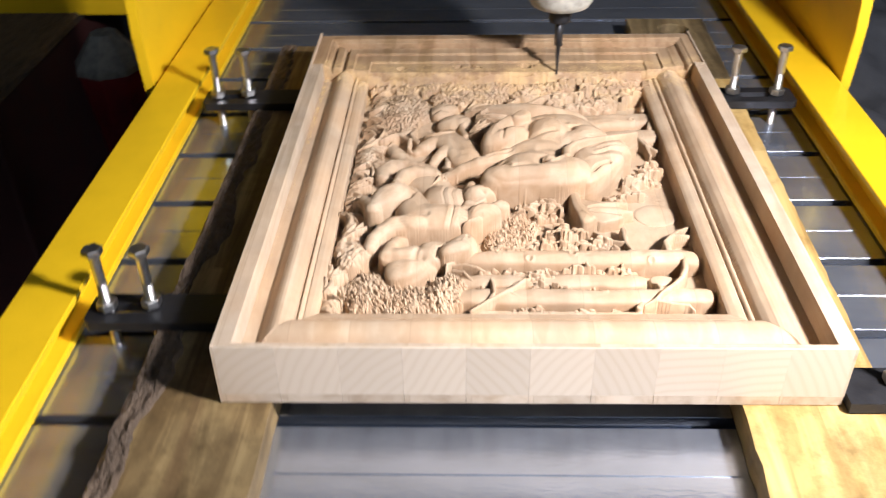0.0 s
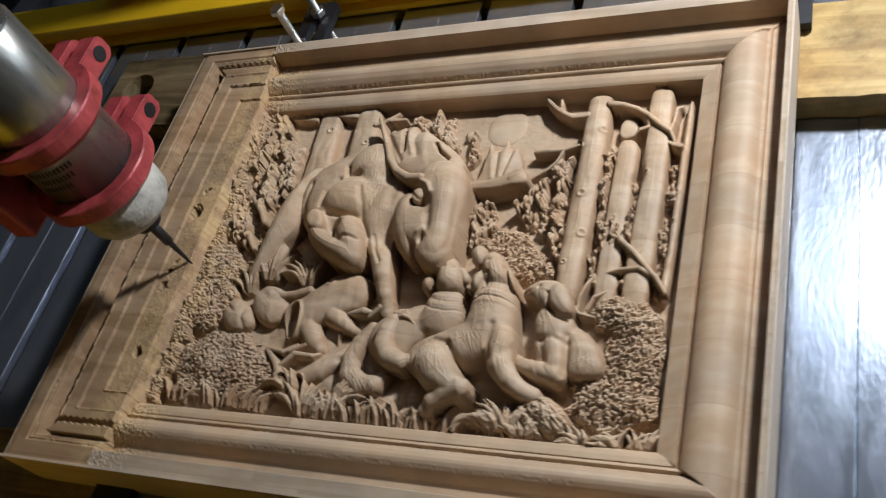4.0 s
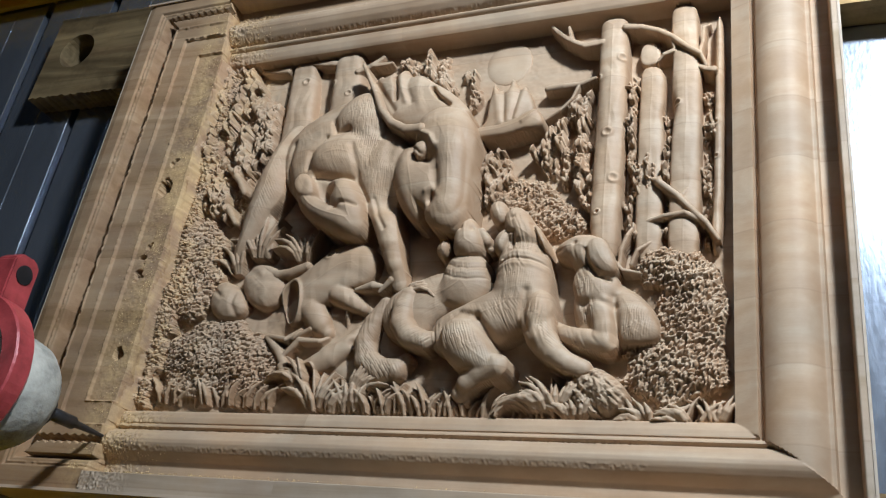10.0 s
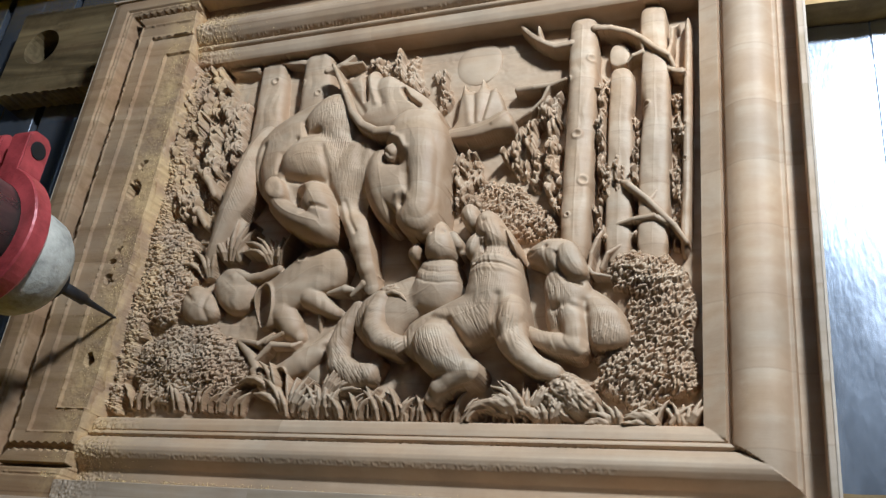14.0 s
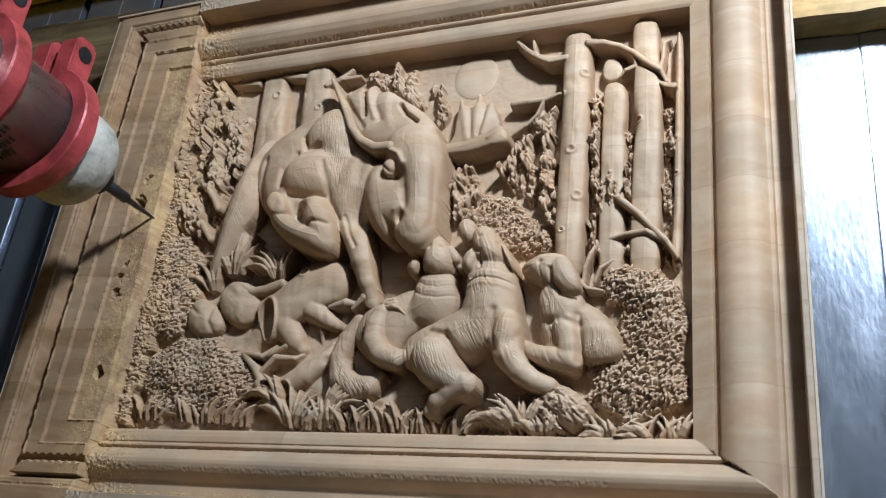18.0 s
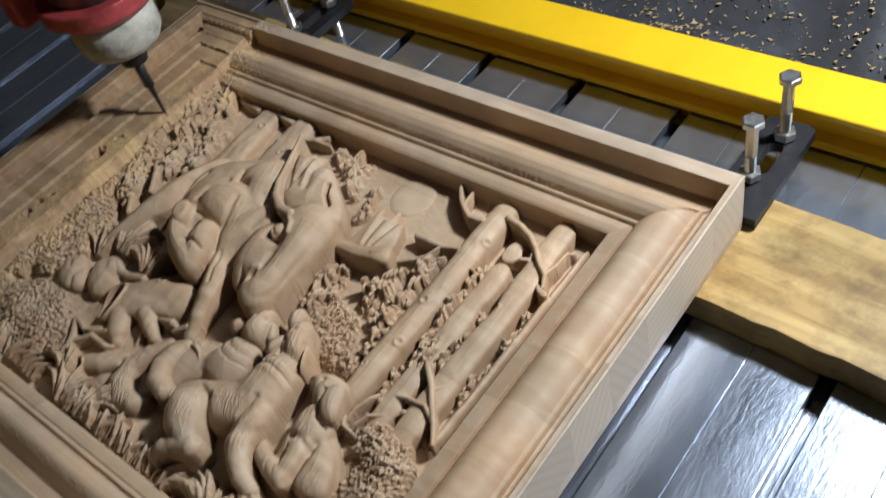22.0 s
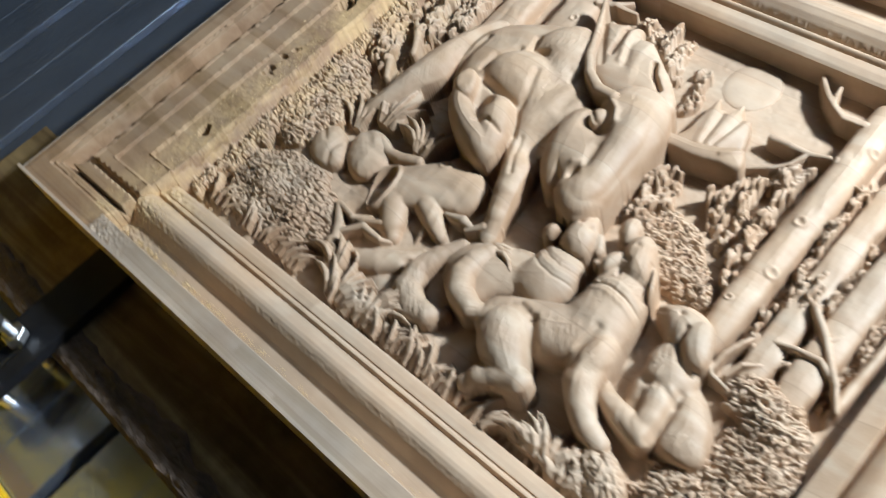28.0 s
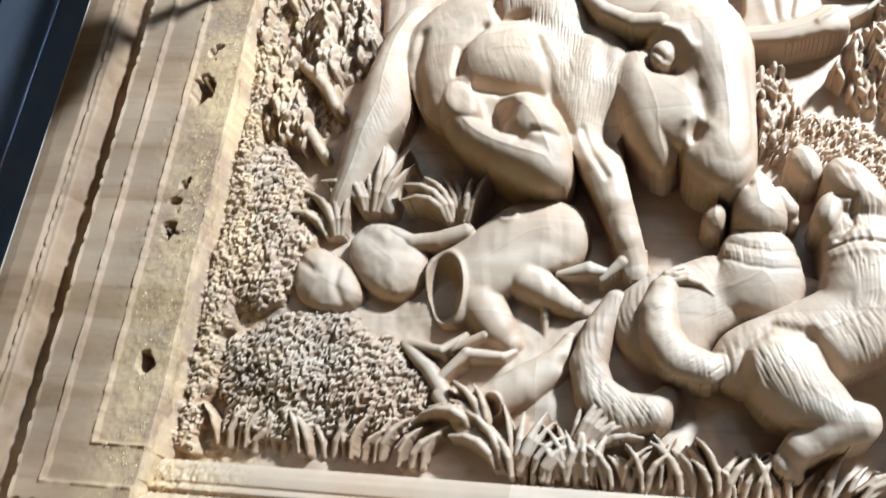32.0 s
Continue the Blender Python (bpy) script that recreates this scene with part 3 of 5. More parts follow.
def crease(line, width, height):
    """A fold or ridge drawn along a short line."""
    xs, ys = [p[0] for p in line], [p[1] for p in line]
    sl = window(min(xs) - 3 * width, max(xs) + 3 * width, min(ys) - 3 * width, max(ys) + 3 * width)
    x, y = GX[sl[0]][:, None], GY[sl[1]][None]
    far = np.full((x.shape[0], y.shape[1]), 1e3)
    for (ax, ay), (bx, by) in zip(line, line[1:]):
        t = np.clip(((x - ax) * (bx - ax) + (y - ay) * (by - ay)) / ((bx - ax) ** 2 + (by - ay) ** 2), 0, 1)
        far = np.minimum(far, np.hypot(x - ax - t * (bx - ax), y - ay - t * (by - ay)))
    FIG["z"][sl] += np.where(FIG["z"][sl] > -500, height * np.exp(-((far / width) ** 2)), 0)


def inside(poly, sl):
    x, y = GX[sl[0]][:, None], GY[sl[1]][None]
    hit = np.zeros((x.shape[0], y.shape[1]), bool)
    far = np.full(hit.shape, 1e3)
    for (ax, ay), (bx, by) in zip(poly, poly[1:] + poly[:1]):
        crossing = ((ay > y) != (by > y)) & (x < (bx - ax) * (y - ay) / (by - ay + 1e-9) + ax)
        hit ^= crossing
        t = np.clip(((x - ax) * (bx - ax) + (y - ay) * (by - ay)) / ((bx - ax) ** 2 + (by - ay) ** 2), 0, 1)
        far = np.minimum(far, np.hypot(x - ax - t * (bx - ax), y - ay - t * (by - ay)))
    return hit, far


def rounded(poly):
    for _ in range(2):
        poly = [(a[0] * (1 - s) + b[0] * s, a[1] * (1 - s) + b[1] * s) for a, b in zip(poly, poly[1:] + poly[:1]) for s in (0.25, 0.75)]
    return poly


def spread(poly, sl):
    """How a skin stretched over the outline swells under even pressure, 0 at the rim to 1 at its highest."""
    hit, far = inside(poly, sl)
    far = np.where(hit, far, 0)
    ratio = None
    for step in (12, 3):
        h, d = hit[::step, ::step], far[::step, ::step]
        if ratio is None:
            u = d * (d.max() + 1e-6)
        else:
            k = 12 // step
            u = np.repeat(np.repeat(ratio, k, 0), k, 1)[: d.shape[0], : d.shape[1]] * d
        cell = (step * CELL) ** 2
        u = np.pad(u, 1)
        for _ in range(160):
            u[1:-1, 1:-1] = np.where(h, (u[:-2, 1:-1] + u[2:, 1:-1] + u[1:-1, :-2] + u[1:-1, 2:] + cell) / 4, 0)
        u = u[1:-1, 1:-1]
        ratio = np.where(h, u / np.maximum(d, 0.5 * step * CELL), 0)
        for _ in range(4):
            # carry the slope a little past the rim
            w = np.pad(np.where(ratio > 0, 1.0, 0), 1)
            r = np.pad(ratio, 1)
            near = sum(np.roll(r, q, x) for x in (0, 1) for q in (-1, 1))[1:-1, 1:-1] / np.maximum(sum(np.roll(w, q, x) for x in (0, 1) for q in (-1, 1))[1:-1, 1:-1], 1)
            ratio = np.where(ratio > 0, ratio, near)
    fx, fy = np.arange(hit.shape[0]) / 3, np.arange(hit.shape[1]) / 3
    i, j = np.minimum(fx.astype(int), ratio.shape[0] - 2), np.minimum(fy.astype(int), ratio.shape[1] - 2)
    f, g = np.clip(fx - i, 0, 1)[:, None], np.clip(fy - j, 0, 1)[None]
    fine = (ratio[np.ix_(i, j)] * (1 - f) + ratio[np.ix_(i + 1, j)] * f) * (1 - g) + (ratio[np.ix_(i, j + 1)] * (1 - f) + ratio[np.ix_(i + 1, j + 1)] * f) * g
    u = blurred(fine, 2) * far
    return hit, u / u.max()


def form(poly, foot, crest, power):
    """A body form: an outline blown up from its foot to its crest; a low power gives steep sides."""
    poly = rounded(poly)
    xs, ys = [p[0] for p in poly], [p[1] for p in poly]
    sl = window(min(xs) - 1, max(xs) + 1, min(ys) - 1, max(ys) + 1)
    hit, u = spread(poly, sl)
    join(sl, np.where(hit, foot + (crest - foot) * np.maximum(u, 0) ** power, -1e3).astype(np.float32))


def strokes(poly, width, deep, turn):
    """Carved hair: shallow grooves drawn over part of a figure."""
    xs, ys = [p[0] for p in poly], [p[1] for p in poly]
    sl = window(min(xs), max(xs), min(ys), max(ys))
    hit, far = inside(poly, sl)
    x, y = GX[sl[0]][:, None], GY[sl[1]][None]
    width, deep = width * 0.75, deep * 0.5
    u = x * math.cos(turn) + y * math.sin(turn) + 1.8 * (N12[sl] - 0.5) + 0.9 * (N5[sl] - 0.5)
    v = -x * math.sin(turn) + y * math.cos(turn)
    row = np.floor(u / width)
    cut = np.abs(np.mod(u / width, 1.0) - 0.5) * 2
    pick = 0.05 + 0.95 * np.abs(np.sin(row * 12.9898 + np.floor(v / (width * 6) + np.sin(row * 7.1) * 3) * 4.1))
    amount = np.where(hit, np.clip(far / 3.0, 0, 1), 0) * pick * np.clip(2.5 * N12[sl] - 0.4, 0.15, 1)
    FIG["z"][sl] += np.where(FIG["z"][sl] > -500, -deep * amount * (1 - cut**1.5), 0)


def plume(cx, cy, top, count, a0, a1, length):
    """A fan of curved pointed blades out of one root."""
    figure("grass_tuft", 0.2)
    rng = np.random.default_rng(len(NAMES) + 77)
    for i in range(count):
        a = radians(a0 + (a1 - a0) * (i + 0.5) / count + rng.uniform(-3, 3))
        n, r, z = length * rng.uniform(0.65, 1.05), rng.uniform(0.8, 1.35), top + rng.uniform(-1.5, 1.0)
        curl = 0.5 * (a - math.pi / 2) + 0.12
        pts = []
        for s in range(5):
            t = s / 4
            b = a + curl * (t * 2 - 0.6)
            pts.append((cx + (i - count / 2) * -1.1 + n * t * math.cos(b), cy + n * t * math.sin(b), r * (0.7, 1.0, 1.0, 0.75, 0.35)[s], z - (4, 1.2, 0, 0.3, 1.5)[s]))
        limb(*pts)


def leaf(cx, cy, length, width, turn, crest):
    """One pointed leaf or chip standing out of a bush."""
    sl = window(cx - length, cx + length, cy - length, cy + length)
    x, y = GX[sl[0]][:, None] - cx, GY[sl[1]][None] - cy
    u, v = x * math.cos(turn) + y * math.sin(turn), -x * math.sin(turn) + y * math.cos(turn)
    d = np.hypot(u / length, v / width)
    z = crest - 1.3 * d**3 - 0.45 * u / length
    FIG["z"][sl] = np.maximum(FIG["z"][sl], np.where(d < 1, z, -1e3))


def foliage(name, poly, top, size):
    """A bush: an uneven mound set all over with small leaves and dark gaps."""
    figure(name, 1.0)
    xs, ys = [p[0] for p in poly], [p[1] for p in poly]
    sl = window(min(xs) - 3, max(xs) + 3, min(ys) - 3, max(ys) + 3)
    hit, far = inside(poly, sl)
    edge = np.where(hit, far, -far) + 5.0 * (N5[sl] - 0.5)
    mound = top - (5.0 if name == "foliage" else 4.0) - 5.0 * np.exp(-np.maximum(edge, 0) / 6.0) + 4.0 * (N12[sl] - 0.5)
    FIG["z"][sl] = np.where(edge > 0, mound, -1e3)
    rng = np.random.default_rng(len(NAMES) + 7)
    area_mm = hit.sum() * CELL * CELL  # how many leaves
    tall = name == "foliage"
    if tall:
        # upright splintery strips
        FIG["z"][sl] += np.where(edge > 0, 12.0 * (STRIPS[sl] - 0.45) + 2.2 * (N1[sl] - 0.5) + 2.4 * (N2[sl] - 0.5), 0)
    for _ in range(int(area_mm / ((0.9 if tall else 0.55) * size * size))):
        i, j = rng.integers(0, hit.shape[0]), rng.integers(0, hit.shape[1])
        if edge[i, j] < 0.4:
            continue
        z = mound[i, j] + (12.0 * (STRIPS[sl][i, j] - 0.45) if tall else 0) + (rng.uniform(0.3, 3.4) if tall else rng.uniform(0.0, 3.4))
        turn = rng.normal(1.6, 0.35) if tall else rng.normal(0.9, 0.45)
        leaf(GX[sl[0]][i], GY[sl[1]][j], size * rng.uniform(0.9, 2.0), size * rng.uniform(0.4, 0.7), turn, z)


def grass(ax, ay, bx, by, count, top):
    """Bent pointed blades standing in a row, each with a hollow back."""
    figure("grass_tuft", 0.25)
    rng = np.random.default_rng(len(NAMES) + 31)
    bend = -1.0
    for i in range(count):
        t = (i + rng.uniform(0.2, 0.8)) / count
        x, y = ax + (bx - ax) * t, ay + (by - ay) * t + rng.uniform(-1, 1)
        if rng.random() < 0.25:
            bend = -bend
        lean, tall, r = bend * rng.uniform(4, 10), rng.uniform(9, 16), rng.uniform(0.7, 1.25)
        z = top + rng.uniform(-3.5, 1.5)
        limb(*[(x + lean * q * q, y + tall * (q - 0.15 * q * q), r * w, z - h) for q, w, h in ((0, 0.8, 3), (0.3, 1.0, 0.8), (0.6, 0.95, 0), (0.85, 0.6, 0.5), (1.0, 0.35, 1.5))])


# low fuzzy undergrowth along the line of the cut
foliage("bush", [(-141.0, -108.0), (-131.0, -108.0), (-128.0, -40.0), (-131.0, 10.0), (-129.0, 60.0), (-131.0, 99.0), (-141.0, 99.0)], -13.0, 0.65)
figure("moose_figure", 2.0)
form([(-88.6, 0.3), (-81.2, -3.7), (-78.9, -15.6), (-78.7, -27.2), (-84.3, -26.8), (-89.4, -16.6)], -24, -18.5, 0.5)
form([(-88.1, 50.0), (-81.3, 57.3), (-75.6, 53.2), (-79.9, 42.6), (-80.6, 28.2), (-77.3, 11.9), (-80.3, 4.6), (-84.9, -1.8), (-87.9, -11.7), (-92.9, -21.3), (-99.0, -29.5), (-102.6, -26.7), (-100.5, -14.2), (-99.3, -0.6), (-96.9, 16.6), (-93.2, 35.7)], -23, -11, 0.43)
form([(-79.8, 20.8), (-82.5, 34.7), (-80.0, 47.6), (-69.2, 55.9), (-56.7, 63.1), (-37.2, 68.9), (-19.6, 52.7), (-5.6, 38.5), (-0.3, 6.1), (-13.5, -6.2), (-27.0, -10.8), (-45.2, -8.7), (-60.5, -2.2), (-73.8, 8.1)], -20, -7, 0.43)
soften(1.5)
form([(-51.0, 46.2), (-48.3, 56.0), (-37.3, 65.5), (-27.1, 61.0), (-19.9, 46.4), (-18.6, 28.8), (-23.1, 13.8), (-32.3, 26.3), (-38.7, 38.9), (-45.6, 39.8)], -10, -4, 0.6)
form([(-60.5, 19.1), (-60.0, 28.8), (-52.8, 35.7), (-38.7, 38.9), (-25.8, 33.1), (-20.0, 22.2), (-23.7, 11.9), (-33.3, 8.9), (-45.9, 10.1), (-54.4, 13.0)], -11, -2.2, 0.5)
form([(-33.5, 17.5), (-29.3, 29.3), (-20.7, 38.7), (-7.0, 37.0), (-2.2, 11.6), (-6.0, -2.3), (-12.1, -8.7), (-23.4, -4.6), (-31.4, 7.3)], -14, -5, 0.5)
limb((-19.8, 3.7, 8.5, -8.5), (-13.2, -11.9, 6.6, -9.5), (-8.6, -25.3, 5.2, -12), (-4.8, -36.4, 4.4, -15), (-2.1, -45.1, 4, -19))
heal(4, 0.5)
soften(0.7)
form([(-48.9, 8.5), (-39.3, 12.2), (-29.4, 7.9), (-23.2, -2.8), (-21.1, -16.6), (-23.9, -22.6), (-31.7, -20.8), (-38.2, -10.8), (-44.5, -2.5)], -14, -1.6, 0.43)
form([(-21.8, -12.9), (-22.2, -21.6), (-29.1, -24.2), (-41.2, -20.2), (-53.8, -12.9), (-63.2, -3.6), (-67.2, 6.1), (-62.7, 12.5), (-56.0, 11.1), (-51.5, 1.3), (-44.8, -3.9), (-34.4, -7.4), (-26.6, -8.7)], -17, -2.2, 0.43)
form([(-64.5, 5.3), (-63.4, 12.0), (-57.7, 13.1), (-52.4, 7.5), (-50.4, 0.0), (-54.4, -2.2), (-60.5, -0.4)], -9, -2.0, 0.22)
dent(-57.5, 5.1, 3.4, 4.0, -1.0)
dent(-43.6, 2.0, 3.6, 3.2, -7)
dent(-12.0, -1.0, 6.5, 10.0, -6)
soften(1.0)
form([(-12.1, 14.6), (-10.1, 24.4), (-3.0, 30.3), (6.9, 22.5), (13.0, 9.4), (14.4, -3.4), (11.0, -8.1), (9.2, -15.4), (4.1, -16.8), (-2.9, -10.7), (-9.2, 1.3)], -17, -3, 0.43)
soften(3.0)
form([(-2.5, 35.0), (-0.1, 43.6), (8.4, 48.7), (22.0, 47.5), (29.2, 37.6), (32.7, 26.2), (32.7, 14.9), (32.3, 2.4), (32.6, -8.4), (32.0, -18.9), (26.8, -25.6), (18.6, -23.8), (12.3, -17.9), (10.5, -8.6), (12.0, 0.6), (12.4, 10.1), (5.2, 18.0), (-0.3, 25.3)], -19, -1.0, 0.27)
soften(4.0)
form([(11.3, -18.6), (10.4, -9.3), (14.2, -3.4), (23.4, -3.0), (31.0, -8.6), (31.2, -18.3), (25.3, -24.4), (17.7, -23.3)], -12, -2.4, 0.43)
form([(0.0, 14.0), (8.0, 16.0), (20.0, 16.0), (26.0, 0.0), (25.0, -13.0), (15.0, -15.0), (6.0, -9.0), (-1.0, 2.0)], -11, -2.4, 0.43)
form([(17.5, -17.0), (16.8, 0.0), (14.4, 12.6), (12.6, 25.1), (15.7, 36.3), (23.6, 35.3), (29.5, 21.4), (30.1, 3.8), (31.0, -10.0), (27.0, -20.0)], -9, 0.0, 0.5)
heal(3, 0.43)
soften(0.8)
dent(2.5, 18.3, 3.4, 5.0, -3.4)
dent(8.5, 15.1, 4.4, 2.6, -2.2)
dome(4.9, 20.6, 4.0, 4.8, -2.2)
crease([(0.2, 26.6), (4.0, 29.8), (10.0, 26.0), (13.3, 20.4)], 1.6, 1.5)
crease([(2.5, 20.3), (5.3, 17.4), (9.0, 17.0)], 0.9, -0.9)
dent(14.4, -8.9, 1.9, 3.0, -3.2)
crease([(12.3, -5.0), (15.0, -3.4), (17.8, -6.8)], 1.6, 0.9)
crease([(15.1, 6.7), (17.0, -2.3), (16.4, -6.0)], 2.4, -1.2)
crease([(-61.2, 19.2), (-60.7, 28.9), (-53.6, 36.5)], 1.8, -1.8)
crease([(-54.3, 12.3), (-43.2, 9.8), (-32.7, 8.8)], 1.6, -1.6)
crease([(-34.3, 27.2), (-30.2, 16.5), (-29.5, 6.5), (-23.2, -3.3)], 1.8, -1.2)
crease([(-75.7, 37.7), (-76.6, 24.2), (-72.0, 8.4), (-63.6, -1.1)], 2.0, -1.6)
crease([(-23.6, 37.0), (-13.5, 30.2), (-12.8, 16.0)], 2.6, -1.0)
crease([(-51.0, 46.9), (-48.0, 39.4), (-40.1, 39.8)], 1.6, -2.0)
crease([(-38.4, -10.2), (-33.9, -7.3), (-26.1, -8.6)], 1.2, -1.4)
crease([(-19.2, -2.5), (-15.6, -11.7), (-11.2, -19.0)], 1.2, -1.0)
strokes([(-48.2, 45.1), (-36.5, 63.9), (-24.3, 57.0), (-18.0, 28.1), (-23.5, 13.2), (-33.8, 30.0)], 1.3, 1.1, 0.1)
strokes([(-31.7, 16.7), (-27.3, 27.1), (-5.7, 30.7), (-3.8, 0.8), (-14.9, -5.2), (-26.4, -0.3)], 1.3, 0.4, -0.1)
strokes([(-49.6, 14.0), (-46.6, 30.8), (-30.5, 32.3), (-22.0, 21.1), (-29.4, 10.2)], 1.2, 0.2, 0.43)
strokes([(-83.3, 45.6), (-89.6, 13.7), (-97.2, -23.2), (-99.9, -26.3), (-83.2, 2.7), (-78.8, 12.7)], 1.7, 0.4, 0.5)
strokes([(-74.8, 20.3), (-78.7, 42.3), (-61.5, 53.0), (-64.0, 33.3), (-65.9, 19.4)], 1.7, 0.15, 0.3)
figure("left_antler", 0.8)
form([(-39.2, 82.4), (-31.6, 70.6), (-29.7, 78.5), (-25.7, 71.1), (-22.6, 80.4), (-18.4, 71.5), (-14.7, 80.6), (-10.4, 70.2), (-4.2, 72.2), (5.2, 64.8), (15.6, 57.5), (26.2, 46.3), (24.9, 38.3), (9.3, 41.0), (1.3, 37.3), (-6.8, 37.0), (-16.5, 41.7), (-24.1, 51.9), (-30.6, 65.2)], -16, -4.2, 0.28)
dent(-8.0, 54.6, 12, 9, -2.6)
crease([(-30.0, 69.6), (-22.8, 58.9), (-15.8, 48.6)], 1.6, -1.2)
crease([(-19.0, 70.8), (-16.5, 63.8), (-15.7, 55.7)], 1.2, -2.6)
crease([(-10.1, 68.7), (-10.1, 60.7), (-6.1, 52.2)], 1.8, -0.9)
crease([(-15.8, 75.5), (-13.1, 63.3), (-9.5, 53.4)], 1.6, 1.0)
crease([(-3.9, 69.9), (-3.5, 59.7), (-0.8, 50.8)], 2.6, 0.8)
crease([(4.7, 59.9), (8.7, 53.6), (15.0, 48.5)], 1.0, -4.5)
limb((3.6, 31.9, 2.9, -0.8), (-4.7, 32.5, 2.8, -1.4), (-14.2, 38.5, 2.4, -2.4), (-21.6, 47.9, 2.0, -3.7), (-27.8, 60.6, 1.7, -5.4), (-41.3, 84.5, 1.1, -9.5))
figure("antler", 0.5)
form([(22.9, 41.4), (30.5, 43.9), (30.9, 56.5), (31.5, 72.2), (35.7, 62.9), (37.7, 66.1), (40.7, 61.4), (41.8, 74.2), (46.6, 62.7), (50.5, 65.6), (53.8, 56.0), (56.2, 49.4), (51.0, 41.9), (39.5, 38.6), (27.7, 37.4)], -25, -19.5, 0.2)
crease([(31.7, 70.7), (35.8, 55.7), (38.4, 43.6)], 2.0, 0.8)
crease([(41.9, 72.7), (42.8, 58.3), (42.5, 44.4)], 2.4, 0.9)
crease([(50.6, 64.2), (48.7, 53.9), (46.6, 45.2)], 2.0, 0.8)
crease([(37.8, 65.4), (39.5, 55.2), (40.7, 44.0)], 1.2, -0.7)
crease([(47.0, 61.9), (46.3, 53.6), (44.8, 44.8)], 1.0, -0.8)
form([(23.5, 38.6), (31.9, 38.9), (41.3, 39.7), (49.8, 42.7), (55.8, 47.6), (60.0, 46.0), (63.5, 38.2), (59.8, 35.3), (52.4, 34.3), (43.9, 32.0), (34.5, 31.8), (25.6, 31.6)], -28, -14.5, 0.12)
crease([(52.3, 38.3), (56.1, 41.5), (59.2, 44.7)], 1.0, 0.8)
figure("fawn_log", 1.5)
form([(-68.5, -43.1), (-60.9, -40.3), (-52.3, -33.1), (-41.6, -23.4), (-30.8, -20.8), (-19.2, -24.1), (-15.2, -32.4), (-17.2, -42.7), (-27.9, -47.2), (-38.4, -52.9), (-46.4, -58.1), (-54.0, -65.7), (-63.1, -63.7)], -25, -15.5, 0.34)
crease([(-40.4, -32.2), (-27.8, -30.5), (-15.0, -31.2)], 3.2, 0.5)
hollow(-59.9, -54.5, 6.7, 11.7, -26)
crease([(-44.7, -42.8), (-31.0, -38.9), (-16.1, -42.6)], 2.6, -0.5)
soften(0.8)
knot(-41.0, -28.9, 3.6)
limb((-48.7, -56.1, 7.9, -17), (-42.9, -64.3, 6.0, -19), (-38.0, -68.6, 3.5, -22), (-33.7, -69.2, 1.8, -26))
limb((-34.6, -48.3, 6.4, -17), (-25.3, -54.2, 4.2, -19), (-19.7, -57.0, 2.7, -21), (-14.6, -57.8, 1.4, -26))
limb((-28.6, -51.2, 1.8, -21), (-28.6, -59.5, 1.4, -23), (-28.6, -65.5, 0.9, -26))
limb((-81.0, -33.4, 2.0, -20), (-71.9, -37.2, 2.7, -19), (-63.6, -36.9, 3.0, -18), (-54.4, -34.1, 2.6, -17))
figure("leaf", 0.4)
limb((-24.9, -47.4, 1.1, -20), (-15.8, -45.9, 2.4, -18), (-9.1, -46.7, 1.0, -20))
limb((-12.0, -48.9, 1.0, -20), (-6.0, -43.4, 2.0, -18), (0.5, -39.7, 0.8, -20))
figure("small_log", 0.8)
limb((-43.8, -87.6, 5.4, -19), (-33.5, -81.6, 6.1, -19), (-23.8, -74.5, 5.0, -20), (-20.9, -67.0, 2.4, -23))
hollow(-41.9, -89.5, 3.0, 3.5, -25)
dent(-20.7, -75.3, 2.6, 2.2, -3)
figure("root", 0.5)
limb((-70.6, -71.0, 1.5, -21), (-61.9, -78.7, 2.5, -20), (-56.0, -86.5, 2.4, -19))
limb((-69.8, -70.5, 1.5, -21), (-58.3, -73.1, 1.4, -19), (-51.8, -67.7, 1.1, -21))
limb((-58.3, -81.5, 1.4, -20), (-50.7, -73.6, 1.8, -19), (-40.0, -74.0, 1.4, -20), (-36.5, -71.4, 0.7, -23))
limb((-55.8, -72.0, 1.3, -21), (-45.9, -67.5, 1.4, -20), (-42.8, -63.7, 0.7, -23))
limb((-57.7, -86.9, 2.4, -19), (-49.4, -95.5, 2.9, -18), (-40.1, -101.6, 3.0, -18), (-32.5, -105.9, 2.3, -20))
figure("rock", 0.5)
form([(-93.4, -43.8), (-94.0, -34.1), (-86.4, -28.6), (-71.8, -32.7), (-65.3, -42.5), (-67.5, -52.3), (-75.1, -56.4), (-85.9, -53.5)], -26, -18, 0.36)
crease([(-90.5, -34.1), (-78.4, -41.1), (-66.9, -41.6)], 2.4, -0.6)
crease([(-84.8, -29.9), (-78.4, -41.1), (-76.0, -55.5)], 2.2, 0.35)
figure("rock", 0.3)
form([(-110.5, -54.4), (-110.8, -41.6), (-103.4, -38.0), (-91.7, -45.0), (-85.5, -55.2), (-91.4, -60.6), (-103.0, -60.9)], -25, -17.5, 0.4)
crease([(-102.4, -39.2), (-100.6, -50.1), (-103.2, -60.1)], 2.0, 0.3)
crease([(-100.6, -50.1), (-90.7, -53.6), (-85.4, -55.7)], 2.0, 0.3)
crease([(-109.7, -44.0), (-100.6, -50.1)], 1.4, -0.8)
crease([(-94.5, -44.7), (-94.8, -53.5), (-91.6, -59.8)], 1.4, -0.9)
figure("root", 0.6)
